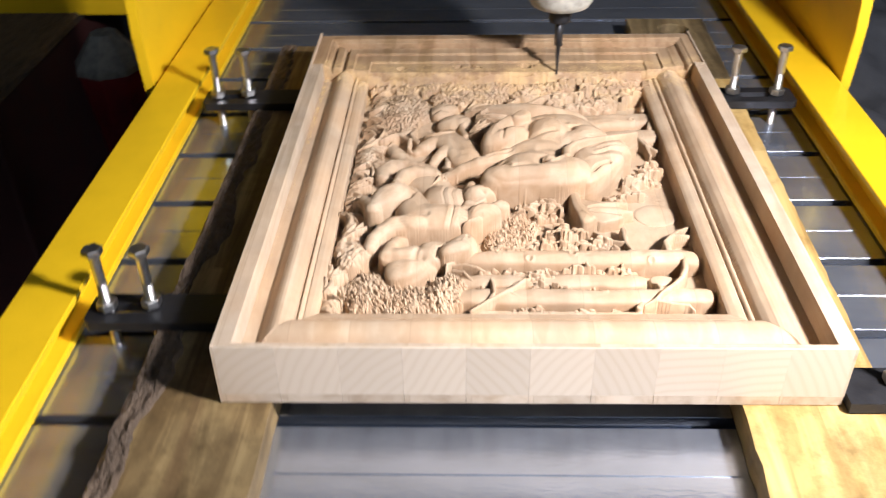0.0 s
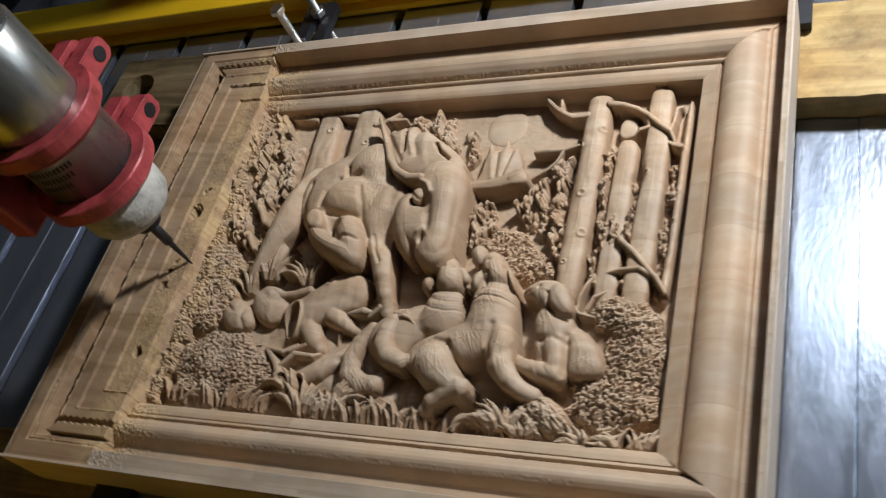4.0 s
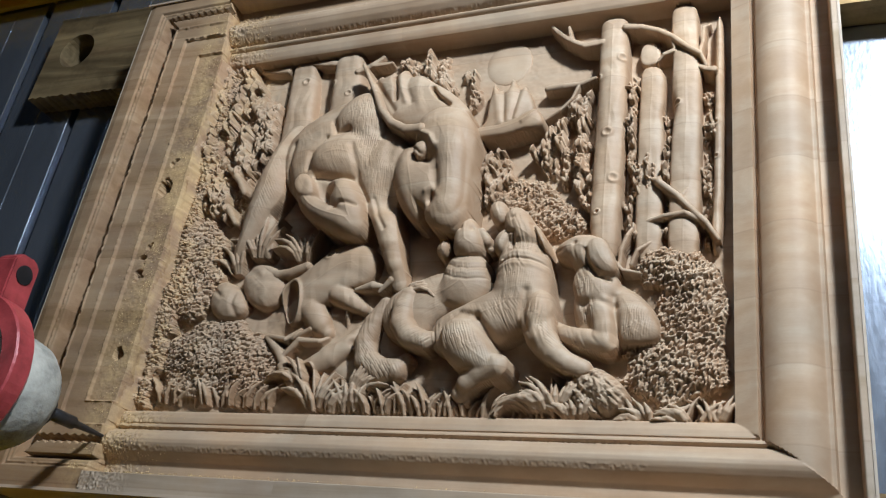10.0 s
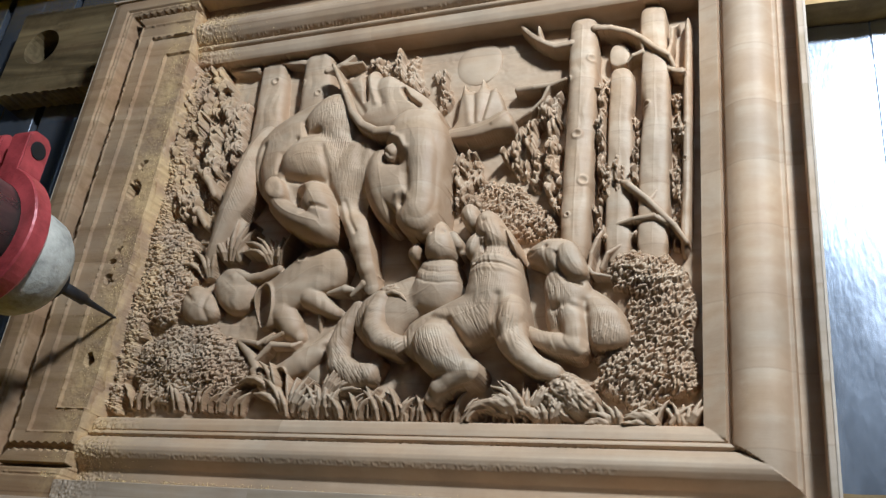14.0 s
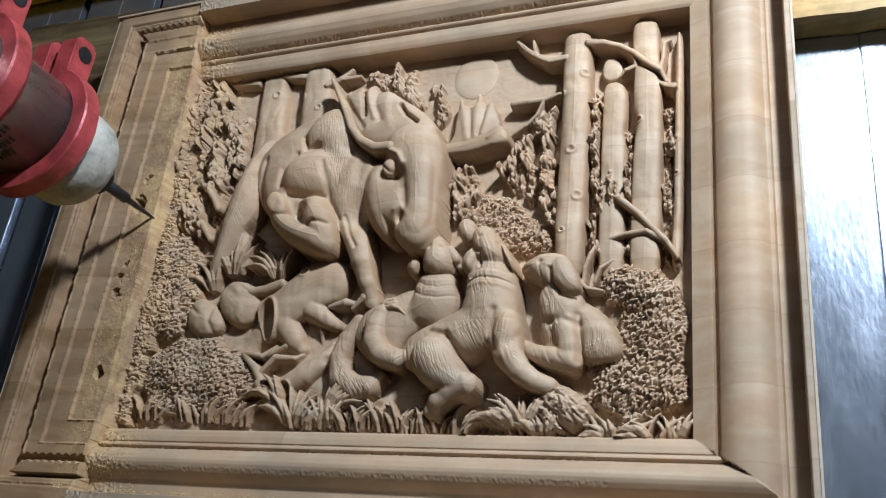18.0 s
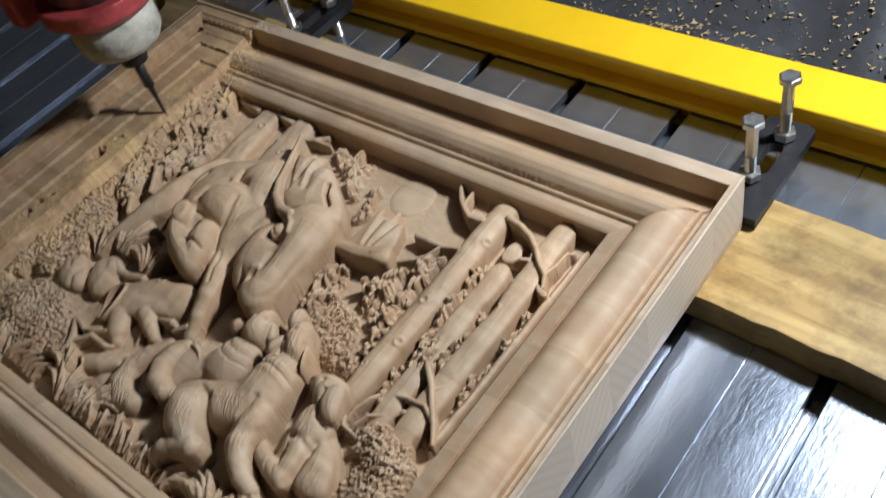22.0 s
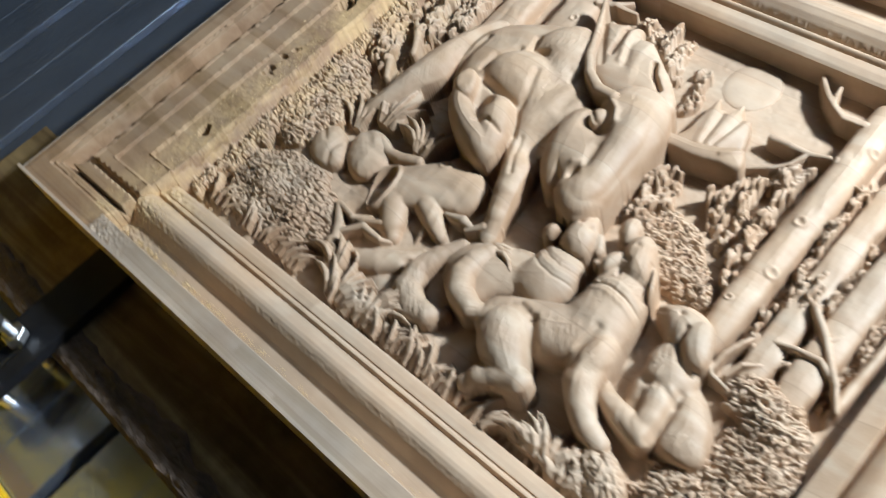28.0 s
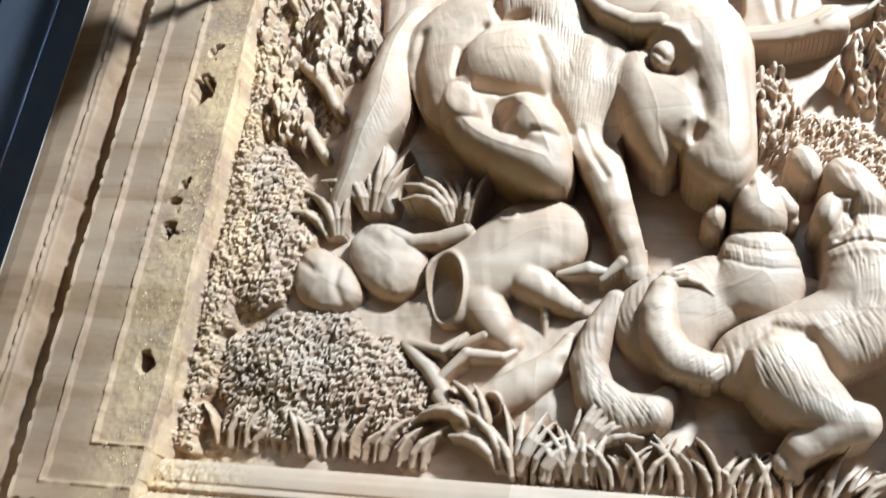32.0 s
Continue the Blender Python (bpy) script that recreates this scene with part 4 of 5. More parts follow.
limb((-121.3, 32.2, 1.8, -18), (-114.9, 26.2, 1.9, -16.5), (-109.6, 20.6, 2, -16.5), (-105.8, 13.9, 2, -18))
limb((-122.5, 13.6, 1.6, -20), (-114.2, 4.6, 2.2, -19), (-108.7, -3.3, 1.6, -21))
figure("dog_figure", 1.6)
form([(-9.3, -64.1), (-8.2, -54.1), (0.0, -47.1), (10.5, -43.2), (21.2, -38.5), (33.3, -44.9), (47.1, -45.5), (53.4, -49.5), (43.1, -57.4), (20.7, -64.1), (16.1, -75.5), (7.6, -78.1), (-4.2, -72.9)], -25, -14.5, 0.38)
form([(21.3, -46.3), (21.5, -38.2), (24.5, -33.1), (32.7, -31.3), (40.8, -34.1), (43.9, -41.7), (45.5, -52.5), (40.0, -61.0), (27.0, -61.0), (16.0, -55.0)], -22, -11.6, 0.42)
soften(0.7)
form([(24.9, -34.2), (25.0, -24.7), (27.0, -17.0), (30.5, -13.1), (35.1, -15.8), (39.2, -23.9), (41.7, -33.4), (34.1, -36.5)], -21, -9.2, 0.38)
form([(16.3, -32.7), (16.7, -27.4), (21.0, -23.4), (23.9, -27.2), (23.6, -33.7), (19.9, -35.3)], -22, -13, 0.38)
limb((38.4, -22.7, 2.4, -14), (41.4, -27.1, 2.6, -15), (42.5, -30.0, 1.6, -18))
crease([(22.8, -40.4), (28.6, -44.1), (35.6, -45.3), (44.0, -43.2)], 1.0, 0.3)
crease([(24.4, -35.8), (29.3, -39.0), (34.9, -39.9), (42.6, -38.0)], 0.9, 0.3)
crease([(23.6, -38.1), (29.1, -41.6), (35.3, -42.8), (43.2, -40.6)], 0.6, -0.4)
crease([(22.2, -43.3), (28.6, -47.1), (35.6, -48.2), (44.6, -46.1)], 0.7, -0.5)
strokes([(22.2, -47.3), (22.3, -38.1), (43.2, -39.3), (45.2, -51.5)], 1.1, 1.2, 0.1)
dent(29.6, -21.9, 1.0, 1.4, -1.2)
dent(35.2, -22.4, 1.0, 1.4, -1.2)
strokes([(-2.6, -63.7), (3.9, -51.1), (22.9, -44.8), (43.1, -51.4), (20.1, -63.9), (7.9, -75.1)], 1.4, 0.5, -1.0)
figure("dog_figure", 0.9)
limb((-7.7, -55.5, 3.6, -18.5), (-12.3, -64.8, 4.8, -17.5), (-15.0, -75.2, 5.4, -16.5), (-12.4, -84.1, 6.2, -16), (-4.3, -89.1, 6.4, -16), (3.5, -88.7, 5.6, -16), (7.4, -83.7, 3.4, -19))
strokes([(-9.0, -63.1), (-16.6, -77.0), (-14.4, -88.0), (-2.9, -96.1), (10.1, -90.8), (8.8, -82.8), (-5.4, -82.7)], 1.2, 0.9, 0.7)
figure("dog_figure", 1.6)
form([(19.0, -78.9), (18.3, -70.9), (23.3, -63.9), (35.1, -58.9), (47.6, -52.5), (54.9, -47.1), (73.1, -49.1), (77.6, -60.5), (77.8, -69.6), (73.5, -76.4), (65.2, -72.1), (58.4, -75.5), (51.1, -78.0), (40.5, -80.4), (30.6, -84.4)], -23, -8, 0.38)
form([(49.5, -46.2), (49.1, -34.9), (52.1, -25.9), (66.0, -26.3), (72.0, -35.8), (75.4, -52.4), (76.0, -66.0), (69.0, -74.0), (57.0, -71.0), (47.0, -60.0), (48.0, -51.0)], -19, -6.6, 0.42)
soften(0.8)
form([(41.3, -15.2), (41.0, -7.9), (45.2, -5.2), (50.1, -8.7), (51.5, -17.2), (46.9, -20.4)], -21, -11.5, 0.38)
form([(50.6, -24.0), (49.8, -16.3), (53.0, -11.2), (59.1, -12.3), (64.6, -19.8), (69.6, -28.3), (67.5, -34.3), (59.2, -34.4), (53.1, -31.7)], -19, -6.0, 0.38)
form([(46.7, -35.4), (46.9, -27.9), (51.3, -22.9), (55.2, -24.4), (54.9, -32.4), (51.2, -37.3)], -17, -8.2, 0.35)
form([(63.2, -22.1), (67.5, -23.0), (71.8, -30.8), (72.4, -37.0), (67.9, -33.3)], -18, -8.5, 0.38)
form([(25.9, -79.9), (26.2, -70.8), (33.4, -64.6), (42.2, -67.0), (49.0, -76.1), (55.1, -85.2), (59.4, -92.7), (54.8, -95.9), (43.0, -93.9), (32.6, -89.8)], -18, -4.6, 0.38)
limb((54.4, -90.1, 5.8, -7.5), (46.5, -92.9, 5.2, -9.5), (40.8, -96.9, 4.4, -11.5), (37.5, -100.8, 3.8, -15), (39.6, -102.7, 2.6, -19))
form([(63.9, -63.5), (67.2, -55.7), (74.2, -54.6), (78.3, -62.7), (77.3, -74.2), (71.3, -78.2), (66.0, -74.0)], -15, -5.6, 0.5)
limb((69.9, -67.6, 8.2, -7), (72.8, -77.0, 6.6, -7.5), (78.0, -83.4, 5.2, -9), (84.2, -87.8, 4.4, -11), (90.9, -89.9, 4, -13.5), (94.1, -91.3, 2.6, -17))
heal(3, 0.38)
crease([(50.5, -38.8), (57.5, -37.6), (65.4, -38.3), (73.8, -40.8)], 1.0, 0.4)
crease([(50.9, -44.4), (58.1, -43.7), (66.5, -44.7), (74.8, -46.8)], 1.0, 0.4)
crease([(50.8, -41.7), (57.8, -40.7), (66.2, -41.7), (74.3, -43.8)], 0.7, -0.9)
crease([(52.9, -25.8), (56.8, -27.8), (56.5, -35.2), (52.8, -39.5)], 0.9, -1.4)
crease([(64.9, -23.8), (68.0, -29.8), (70.7, -36.7)], 0.9, -1.4)
crease([(26.8, -81.1), (27.3, -72.1), (34.6, -65.4), (43.9, -68.1)], 1.6, -1.4)
crease([(43.9, -68.1), (50.7, -77.4), (56.2, -85.6)], 1.8, -2.0)
crease([(65.4, -57.1), (64.3, -65.7), (66.7, -74.8)], 1.8, -1.5)
dent(56.0, -20.3, 1.3, 1.3, -1.0)
strokes([(27.9, -81.1), (28.6, -71.6), (43.6, -69.4), (59.0, -93.1), (44.1, -93.8)], 1.3, 1.0, 0.38)
strokes([(51.9, -44.5), (74.3, -46.8), (77.8, -64.4), (73.9, -77.1), (57.1, -58.4)], 1.3, 1.1, -0.05)
strokes([(23.5, -67.5), (51.2, -55.0), (64.7, -60.9), (61.1, -75.1), (39.7, -68.0)], 1.4, 0.5, 0.6)
strokes([(51.7, -27.5), (69.7, -29.3), (73.8, -40.2), (49.7, -38.8)], 1.1, 0.7, 0.0)
strokes([(69.4, -71.5), (76.6, -69.1), (91.4, -91.7), (82.0, -90.5)], 1.2, 0.6, 0.8)
figure("dog_figure", 0.8)
limb((6.2, -53.7, 4.6, -13), (4.6, -60.0, 5.6, -11.5), (5.2, -68.0, 5.8, -10.5), (9.7, -74.2, 5.6, -10.5), (17.5, -76.8, 5, -11.5), (21.9, -75.5, 3.6, -13))
strokes([(3.4, -54.4), (12.0, -54.7), (11.4, -68.6), (23.3, -74.3), (23.2, -82.3), (10.7, -80.8), (1.2, -71.1)], 1.1, 1.1, -0.9)
figure("dog_figure", 1.4)
form([(82.8, -55.4), (86.4, -49.6), (96.2, -46.8), (105.1, -49.9), (113.9, -56.1), (120.7, -65.3), (121.8, -74.5), (114.7, -78.8), (102.6, -79.1), (90.7, -77.4), (84.8, -69.1)], -26, -13.5, 0.38)
form([(101.0, -56.5), (109.0, -54.7), (117.2, -62.2), (121.8, -71.2), (120.9, -77.3), (112.3, -80.1), (103.0, -77.9)], -20, -12, 0.38)
form([(82.5, -50.9), (84.4, -42.3), (88.7, -38.1), (99.4, -43.1), (105.0, -50.2), (106.5, -60.8), (98.0, -68.0), (86.4, -62.0)], -23, -11.7, 0.42)
soften(0.8)
form([(75.1, -36.7), (73.2, -32.7), (79.1, -28.5), (85.1, -26.4), (93.2, -26.9), (99.0, -32.6), (102.0, -43.7), (96.8, -46.7), (89.8, -44.2), (84.3, -44.4), (81.9, -39.3)], -22, -10.5, 0.38)
form([(89.0, -36.3), (91.2, -30.9), (95.6, -29.6), (99.8, -34.3), (103.1, -43.1), (103.8, -47.4), (99.6, -49.3), (94.1, -47.5), (90.4, -41.9)], -16, -8.4, 0.35)
limb((96.5, -61.7, 6.4, -11.5), (99.1, -72.1, 5.8, -11.5), (99.8, -78.1, 5, -12))
limb((100.0, -78.7, 5.2, -11.5), (90.7, -76.8, 4.6, -12.5), (81.8, -73.9, 3.8, -14.5), (74.7, -68.4, 2.6, -18))
heal(2.5, 0.38)
dent(84.3, -32.7, 1.2, 1.2, -1.4)
dent(76.7, -34.5, 2.0, 1.0, -1.4)
crease([(89.5, -36.8), (90.4, -42.9), (94.7, -49.0), (100.6, -50.9)], 0.9, -1.6)
crease([(89.9, -61.3), (95.6, -60.2), (102.9, -63.1)], 1.6, -1.2)
crease([(102.4, -58.4), (103.9, -68.6), (103.9, -79.6)], 1.6, -1.4)
strokes([(84.5, -57.2), (85.4, -46.0), (103.7, -50.1), (100.3, -57.8)], 1.1, 1.6, 0.2)
strokes([(85.7, -57.2), (95.5, -58.9), (96.5, -75.5), (87.1, -70.3)], 1.2, 1.3, 0.1)
strokes([(103.1, -56.6), (114.5, -59.7), (121.7, -72.4), (121.0, -79.5), (105.0, -78.2)], 1.3, 1.4, -0.1)
figure("furry_log", 0.8)
form([(85.7, -92.2), (90.6, -87.3), (100.1, -89.3), (109.7, -97.9), (108.6, -104.5), (101.1, -109.2), (93.1, -104.6), (87.5, -98.5)], -24, -13, 0.36)
form([(81.3, -92.4), (86.7, -93.4), (94.4, -103.0), (100.3, -109.9), (92.4, -109.1), (84.9, -101.1)], -24, -15.5, 0.4)
strokes([(86.3, -92.9), (91.1, -88.0), (110.1, -99.1), (101.6, -109.8)], 1.0, 1.6, 0.9)
figure("tree_trunk", 0.8)
form([(89.4, -40.6), (87.4, -9.0), (87.7, 21.6), (87.4, 54.4), (86.8, 86.0), (86.4, 99.0), (89.5, 101.6), (98.5, 101.2), (101.2, 98.0), (101.6, 83.3), (102.4, 52.2), (102.1, 20.0), (101.9, -10.2), (101.8, -41.2)], -27, -16.5, 0.30)
limb((88.6, 84.3, 1.98, -17.5), (79.7, 84.4, 1.67, -18.5), (72.9, 88.8, 1.49, -19), (67.1, 93.8, 1.36, -19.5), (60.8, 101.9, 0.96, -21))
limb((73.0, 88.5, 1.18, -19), (71.4, 93.6, 0.99, -19.5), (70.0, 100.0, 0.8, -21))
knot(99.7, 72.6, 2.6)
knot(94.5, 28.1, 2.8)
knot(98.6, 3.1, 2.9)
knot(91.8, -14.6, 1.6)
knot(88.0, 62.4, 1.8)
figure("tree_branch", 0.6)
limb((100.3, 91.5, 2.11, -16.5), (108.2, 90.2, 1.74, -17), (116.6, 86.4, 1.61, -17), (123.3, 81.2, 1.55, -16.5), (130.3, 73.6, 1.43, -16.5), (136.6, 68.7, 1.18, -17), (139.0, 62.9, 0.96, -19))
limb((122.7, 82.1, 1.12, -17), (124.2, 75.6, 0.96, -19))
limb((135.9, 70.5, 1.49, -18), (137.3, 76.2, 0.99, -19), (137.7, 86.5, 0.96, -20), (140.7, 89.5, 0.56, -22))
figure("tree_trunk", 0.8)
form([(108.0, -40.1), (108.0, -0.1), (107.8, 34.0), (107.6, 57.0), (107.9, 66.0), (109.9, 69.0), (116.4, 68.6), (119.6, 63.3), (120.1, 48.5), (118.7, 39.0), (120.1, 26.1), (120.2, -1.3), (120.6, -40.8)], -28, -20.5, 0.2)
form([(107.5, 69.8), (106.6, 79.4), (108.6, 84.0), (114.2, 84.4), (117.1, 78.9), (117.3, 70.6)], -27, -23, 0.12)
figure("tree_trunk", 0.8)
form([(122.4, -41.9), (123.0, -2.7), (123.0, 24.4), (124.3, 36.8), (122.5, 46.7), (123.1, 73.4), (121.6, 91.2), (121.8, 101.5), (124.6, 104.0), (132.4, 103.5), (135.1, 99.0), (135.2, 78.1), (136.8, 71.0), (136.5, 35.1), (136.7, -4.0), (136.4, -42.6)], -27, -19, 0.2)
dent(122.3, 42.1, 2.4, 5.5, -5)
limb((123.6, 74.1, 1.36, -19), (119.2, 73.3, 0.99, -20), (116.3, 71.0, 0.8, -22))
knot(125.9, 42.9, 2.2)
figure("tree_trunk", 0.8)
form([(140.5, -34.9), (141.9, -4.5), (142.5, 50.2), (142.6, 94.2), (146.8, 94.8), (147.0, 49.5), (146.2, -4.9), (145.6, -35.2)], -28, -20.5, 0.22)
limb((142.6, 59.0, 1.86, -18), (138.4, 60.8, 1.36, -19), (134.5, 65.3, 0.87, -21))
knot(142.7, 30.4, 2.2)
knot(143.2, 12.2, 1.6)
figure("tree_trunk", 0.8)
limb((-89.8, 99.4, 9.0, -22), (-87.4, 77.9, 10.4, -22), (-85.6, 50.7, 10.9, -22))
knot(-85.1, 88.9, 2.8)
limb((-119.0, 102.5, 1.61, -23), (-100.5, 99.8, 2.05, -22))
limb((-111.0, 103.0, 1.3, -23), (-114.8, 109.2, 1.04, -24))
figure("tree_trunk", 0.8)
limb((-59.3, 98.2, 10.1, -20), (-56.3, 72.4, 11.4, -20), (-55.5, 50.4, 11.1, -21))
knot(-66.4, 83.5, 2.7)
knot(-53.8, 74.5, 2.3)
limb((-83.3, 102.1, 1.74, -22), (-66.8, 98.9, 1.98, -21))
limb((-50.9, 89.5, 1.92, -19), (-42.9, 92.9, 1.61, -20), (-37.7, 99.0, 1.43, -22))
limb((-42.9, 92.9, 1.43, -20), (-31.4, 94.1, 0.93, -22))
figure("twig", 0.4)
limb((114.8, 2.9, 0.99, -20), (118.7, -0.5, 1.61, -17), (127.1, -8.5, 1.43, -17), (133.1, -15.9, 1.43, -17), (139.3, -22.8, 1.36, -17), (144.4, -30.7, 0.93, -19))
limb((128.5, -9.3, 1.04, -18), (131.3, -4.9, 0.8, -19), (134.7, -1.8, 0.64, -21))
limb((114.5, -19.1, 1.04, -20), (121.6, -18.2, 1.12, -18), (130.6, -17.7, 1.24, -17), (136.7, -21.3, 1.05, -18))
figure("twig", 0.5)
limb((61.6, 62.1, 1.92, -21), (70.1, 61.6, 1.74, -20), (79.0, 61.7, 1.3, -20), (86.5, 63.4, 0.93, -19))
limb((78.4, 61.8, 1.12, -20), (74.8, 53.7, 0.93, -21), (69.0, 48.3, 0.93, -22), (59.4, 44.3, 0.72, -25))
figure("fern", 0.4)
limb((103.0, -41.1, 1.04, -19), (103.6, -34.1, 1.12, -18), (105.9, -27.2, 1.12, -18), (108.1, -20.7, 0.64, -21))
limb((108.1, -40.8, 1.04, -19), (110.6, -34.5, 0.93, -18), (116.2, -29.2, 0.64, -21))
limb((99.1, -37.5, 1.04, -18), (104.8, -44.3, 0.93, -17), (111.8, -44.7, 0.64, -20))
figure("sun_disc", 0.3)
disc(36.6, 86.9, 12.4, 13.7, -27.7)
foliage("bush", [(-110.4, -62.3), (-89.3, -61.2), (-62.7, -79.8), (-60.3, -94.3), (-72.3, -101.4), (-123.9, -101.8), (-134.7, -72.8)], -16, 0.9)
foliage("bush", [(115.0, -33.3), (130.0, -32.8), (145.7, -41.7), (148.1, -96.6), (122.1, -103.8), (105.2, -94.3), (106.9, -79.3), (120.0, -71.9), (121.9, -56.5), (110.3, -42.7)], -15, 0.95)
foliage("bush", [(36.2, 4.6), (50.3, 12.9), (66.8, 8.2), (88.1, -16.4), (88.5, -22.2), (68.0, -23.9), (37.2, -5.0)], -20, 0.9)
foliage("bush", [(-156.8, -4.3), (-124.9, 0.6), (-110.5, -17.7), (-106.9, -37.9), (-111.6, -60.3), (-142.4, -62.7)], -17, 0.95)
foliage("foliage", [(-158.8, 107.2), (-145.0, 114.5), (-123.7, 109.4), (-111.6, 79.8), (-98.5, 74.1), (-95.0, 39.4), (-108.8, 26.0), (-111.9, 1.1), (-135.5, 2.8), (-160.3, 82.2)], -16.5, 1.7)
foliage("bush", [(-119.3, 24.6), (-113.1, 25.8), (-103.8, 8.8), (-114.9, 15.1)], -19, 0.8)
foliage("foliage", [(64.2, 36.5), (70.4, 52.6), (83.6, 54.2), (89.0, -13.0), (67.8, 10.2), (56.3, 24.2)], -18, 1.8)
foliage("foliage", [(-26.8, 98.5), (3.5, 94.8), (9.8, 64.8), (-6.7, 81.9), (-27.0, 88.8)], -19, 1.3)
foliage("foliage", [(13.0, 83.5), (21.5, 82.2), (25.7, 59.8), (18.1, 55.4)], -20, 1.3)
foliage("foliage", [(21.7, 24.5), (42.3, 29.0), (47.0, 12.2), (36.5, -1.3), (27.1, -11.6)], -18, 1.5)
foliage("foliage", [(101.4, 66.3), (108.8, 65.2), (111.7, -27.8), (103.4, -27.2)], -17.5, 1.3)
foliage("foliage", [(105.0, 16.3), (113.0, 20.0), (122.3, 19.0), (120.1, 2.7), (108.7, -8.2)], -16, 1.3)
foliage("foliage", [(136.7, 51.5), (142.8, 50.7), (142.7, -32.2), (136.8, -31.8)], -18, 1.2)
foliage("foliage", [(118.6, 58.8), (123.6, 58.1), (124.5, -27.4), (120.9, -27.1)], -20, 1.2)
grass(-35.3, -108.0, 38.9, -109.5, 30, -17)
grass(-37.6, -108.4, 100.1, -111.5, 36, -18.5)
plume(71.9, -106.9, -13, 13, 100, 160, 16.7161)
plume(77.3, -107.0, -16, 9, 60, 110, 15.1253)
plume(87.6, -110.7, -16, 9, 65, 125, 12.3132)
plume(-58.1, -30.7, -15, 7, 70, 130, 19.2394)
plume(-45.2, -97.3, -15, 6, 95, 140, 18.9571)
plume(-35.9, -106.6, -16, 8, 60, 125, 19.1421)
plume(-18.1, -107.0, -17, 9, 70, 110, 14.9912)
plume(-16.3, -100.7, -17, 7, 40, 80, 21.0482)
plume(-88.4, -25.7, -17, 7, 60, 120, 21.7805)
plume(-100.2, -34.1, -19, 6, 80, 130, 20.5949)
plume(129.2, -113.0, -15, 9, 105, 165, 14.0163)
plume(142.4, -112.5, -16, 6, 60, 105, 13.246)
plume(115.2, -112.6, -16, 7, 90, 150, 11.6495)
grass(-126.2, -105.1, -59.2, -107.2, 22, -18)
grass(107.7, -113.2, 147.7, -113.3, 14, -17)
plume(4.1, -52.8, -14, 4, 20, 60, 13.9337)
settle()

# fur and bark: shallow strokes on what is carved


def streaks(sx, sy, seed, turn):
    """Noise drawn out along one direction, bent a little."""
    rng = np.random.default_rng(seed)
    x = GX[:, None] * math.cos(turn) + GY[None] * math.sin(turn) + 5 * (N12 - 0.5)
    y = -GX[:, None] * math.sin(turn) + GY[None] * math.cos(turn) + 3 * (N30 - 0.5)
    u, v = (x + 400) / sx, (y + 400) / sy
    table = rng.random((int(900 / sx) + 2, int(900 / sy) + 2)).astype(np.float32)
    i, j = u.astype(int), v.astype(int)
    f, g = u - i, v - j
    return (table[i, j] * (1 - f) + table[i + 1, j] * f) * (1 - g) + (table[i, j + 1] * (1 - f) + table[i + 1, j + 1] * f) * g


def among(*wanted):
    return np.isin(LABEL, [k for k, n in enumerate(NAMES) if n in wanted])


BASE += np.where(among("dog_figure"), (streaks(0.8, 6.0, 5, 0.25) - 0.5) * 0.5 * np.clip(N12 * 2 - 0.4, 0.1, 1), 0).astype(np.float32)
BASE += np.where(among("furry_log"), (streaks(0.8, 4.0, 6, 0.9) - 0.5) * 1.4 + (N2 - 0.5) * 1.6 + (N1 - 0.5) * 1.0, 0).astype(np.float32)
BASE += np.where(among("moose_figure", "left_antler"), (streaks(0.8, 9.0, 8, 0.2) - 0.5) * 0.16 * np.clip(N30 * 2 - 0.3, 0.1, 1), 0).astype(np.float32)
BASE += np.where(among("tree_trunk", "fawn_log", "small_log"), (streaks(2.5, 14.0, 9, 0.05) - 0.5) * 0.5, 0).astype(np.float32)
BASE += np.where(among("moose_figure", "left_antler", "dog_figure", "tree_trunk"), (N5 - 0.5) * 0.35 + (N2 - 0.5) * 0.12, 0).astype(np.float32)
BASE += np.where(among("rock", "relief_ground"), (N2 - 0.5) * 0.25, 0).astype(np.float32)

# the moulded border: height against the distance from the outer edge
PROFILE_D = [0, 7.6, 8.0, 15, 17, 19, 21.5, 24, 26, 28, 31, 33.5, 34.8, 35.3, 36, 36.8, 37.6, 38.4, 38.9, 39.8, 43, 46, 47.2]
PROFILE_Z = [0, 0, -12.8, -13.2, -12.6, -10.6, -8.2, -6.9, -6.4, -6.6, -8.2, -10.6, -12.6, -14.2, -13.2, -12.4, -12.6, -13.4, -14.8, -13.9, -14.4, -15.6, -16.6]
low_d, high_d = GY[None] + 151 + 0 * GX[:, None], 150 - GY[None] + 0 * GX[:, None]
low_map = np.interp(GY + 154.5, [0, 8.4, 8.8, 15.5, 43.0], [0, 7.6, 8.0, 15.0, 47.3])[None]
# the four sides are of slightly different width
right_d = np.interp(196 - GX, [0, 3.2, 3.6, 8.5, 12.0, 45.5], [0, 7.6, 8.0, 15.0, 19.0, 47.3])[:, None]
scaled = np.minimum(np.minimum(right_d, np.maximum(GX[:, None] + 199, 0) * 47.3 / 48.0), np.minimum(low_map, high_d * 47.3 / 46.5))
border = np.interp(scaled, PROFILE_D, PROFILE_Z)
east_d = 196 - GX[:, None] + 0 * GY[None]
torus = -6.6 - 6.2 * np.abs((east_d - 23.5) / 11.5) ** 2.4
east = np.interp(east_d, [0, 2.9, 3.2, 10.6, 11.0, 12.6, 13.0], [0, 0, -14.2, -14.2, -11.6, -11.8, -12.8])
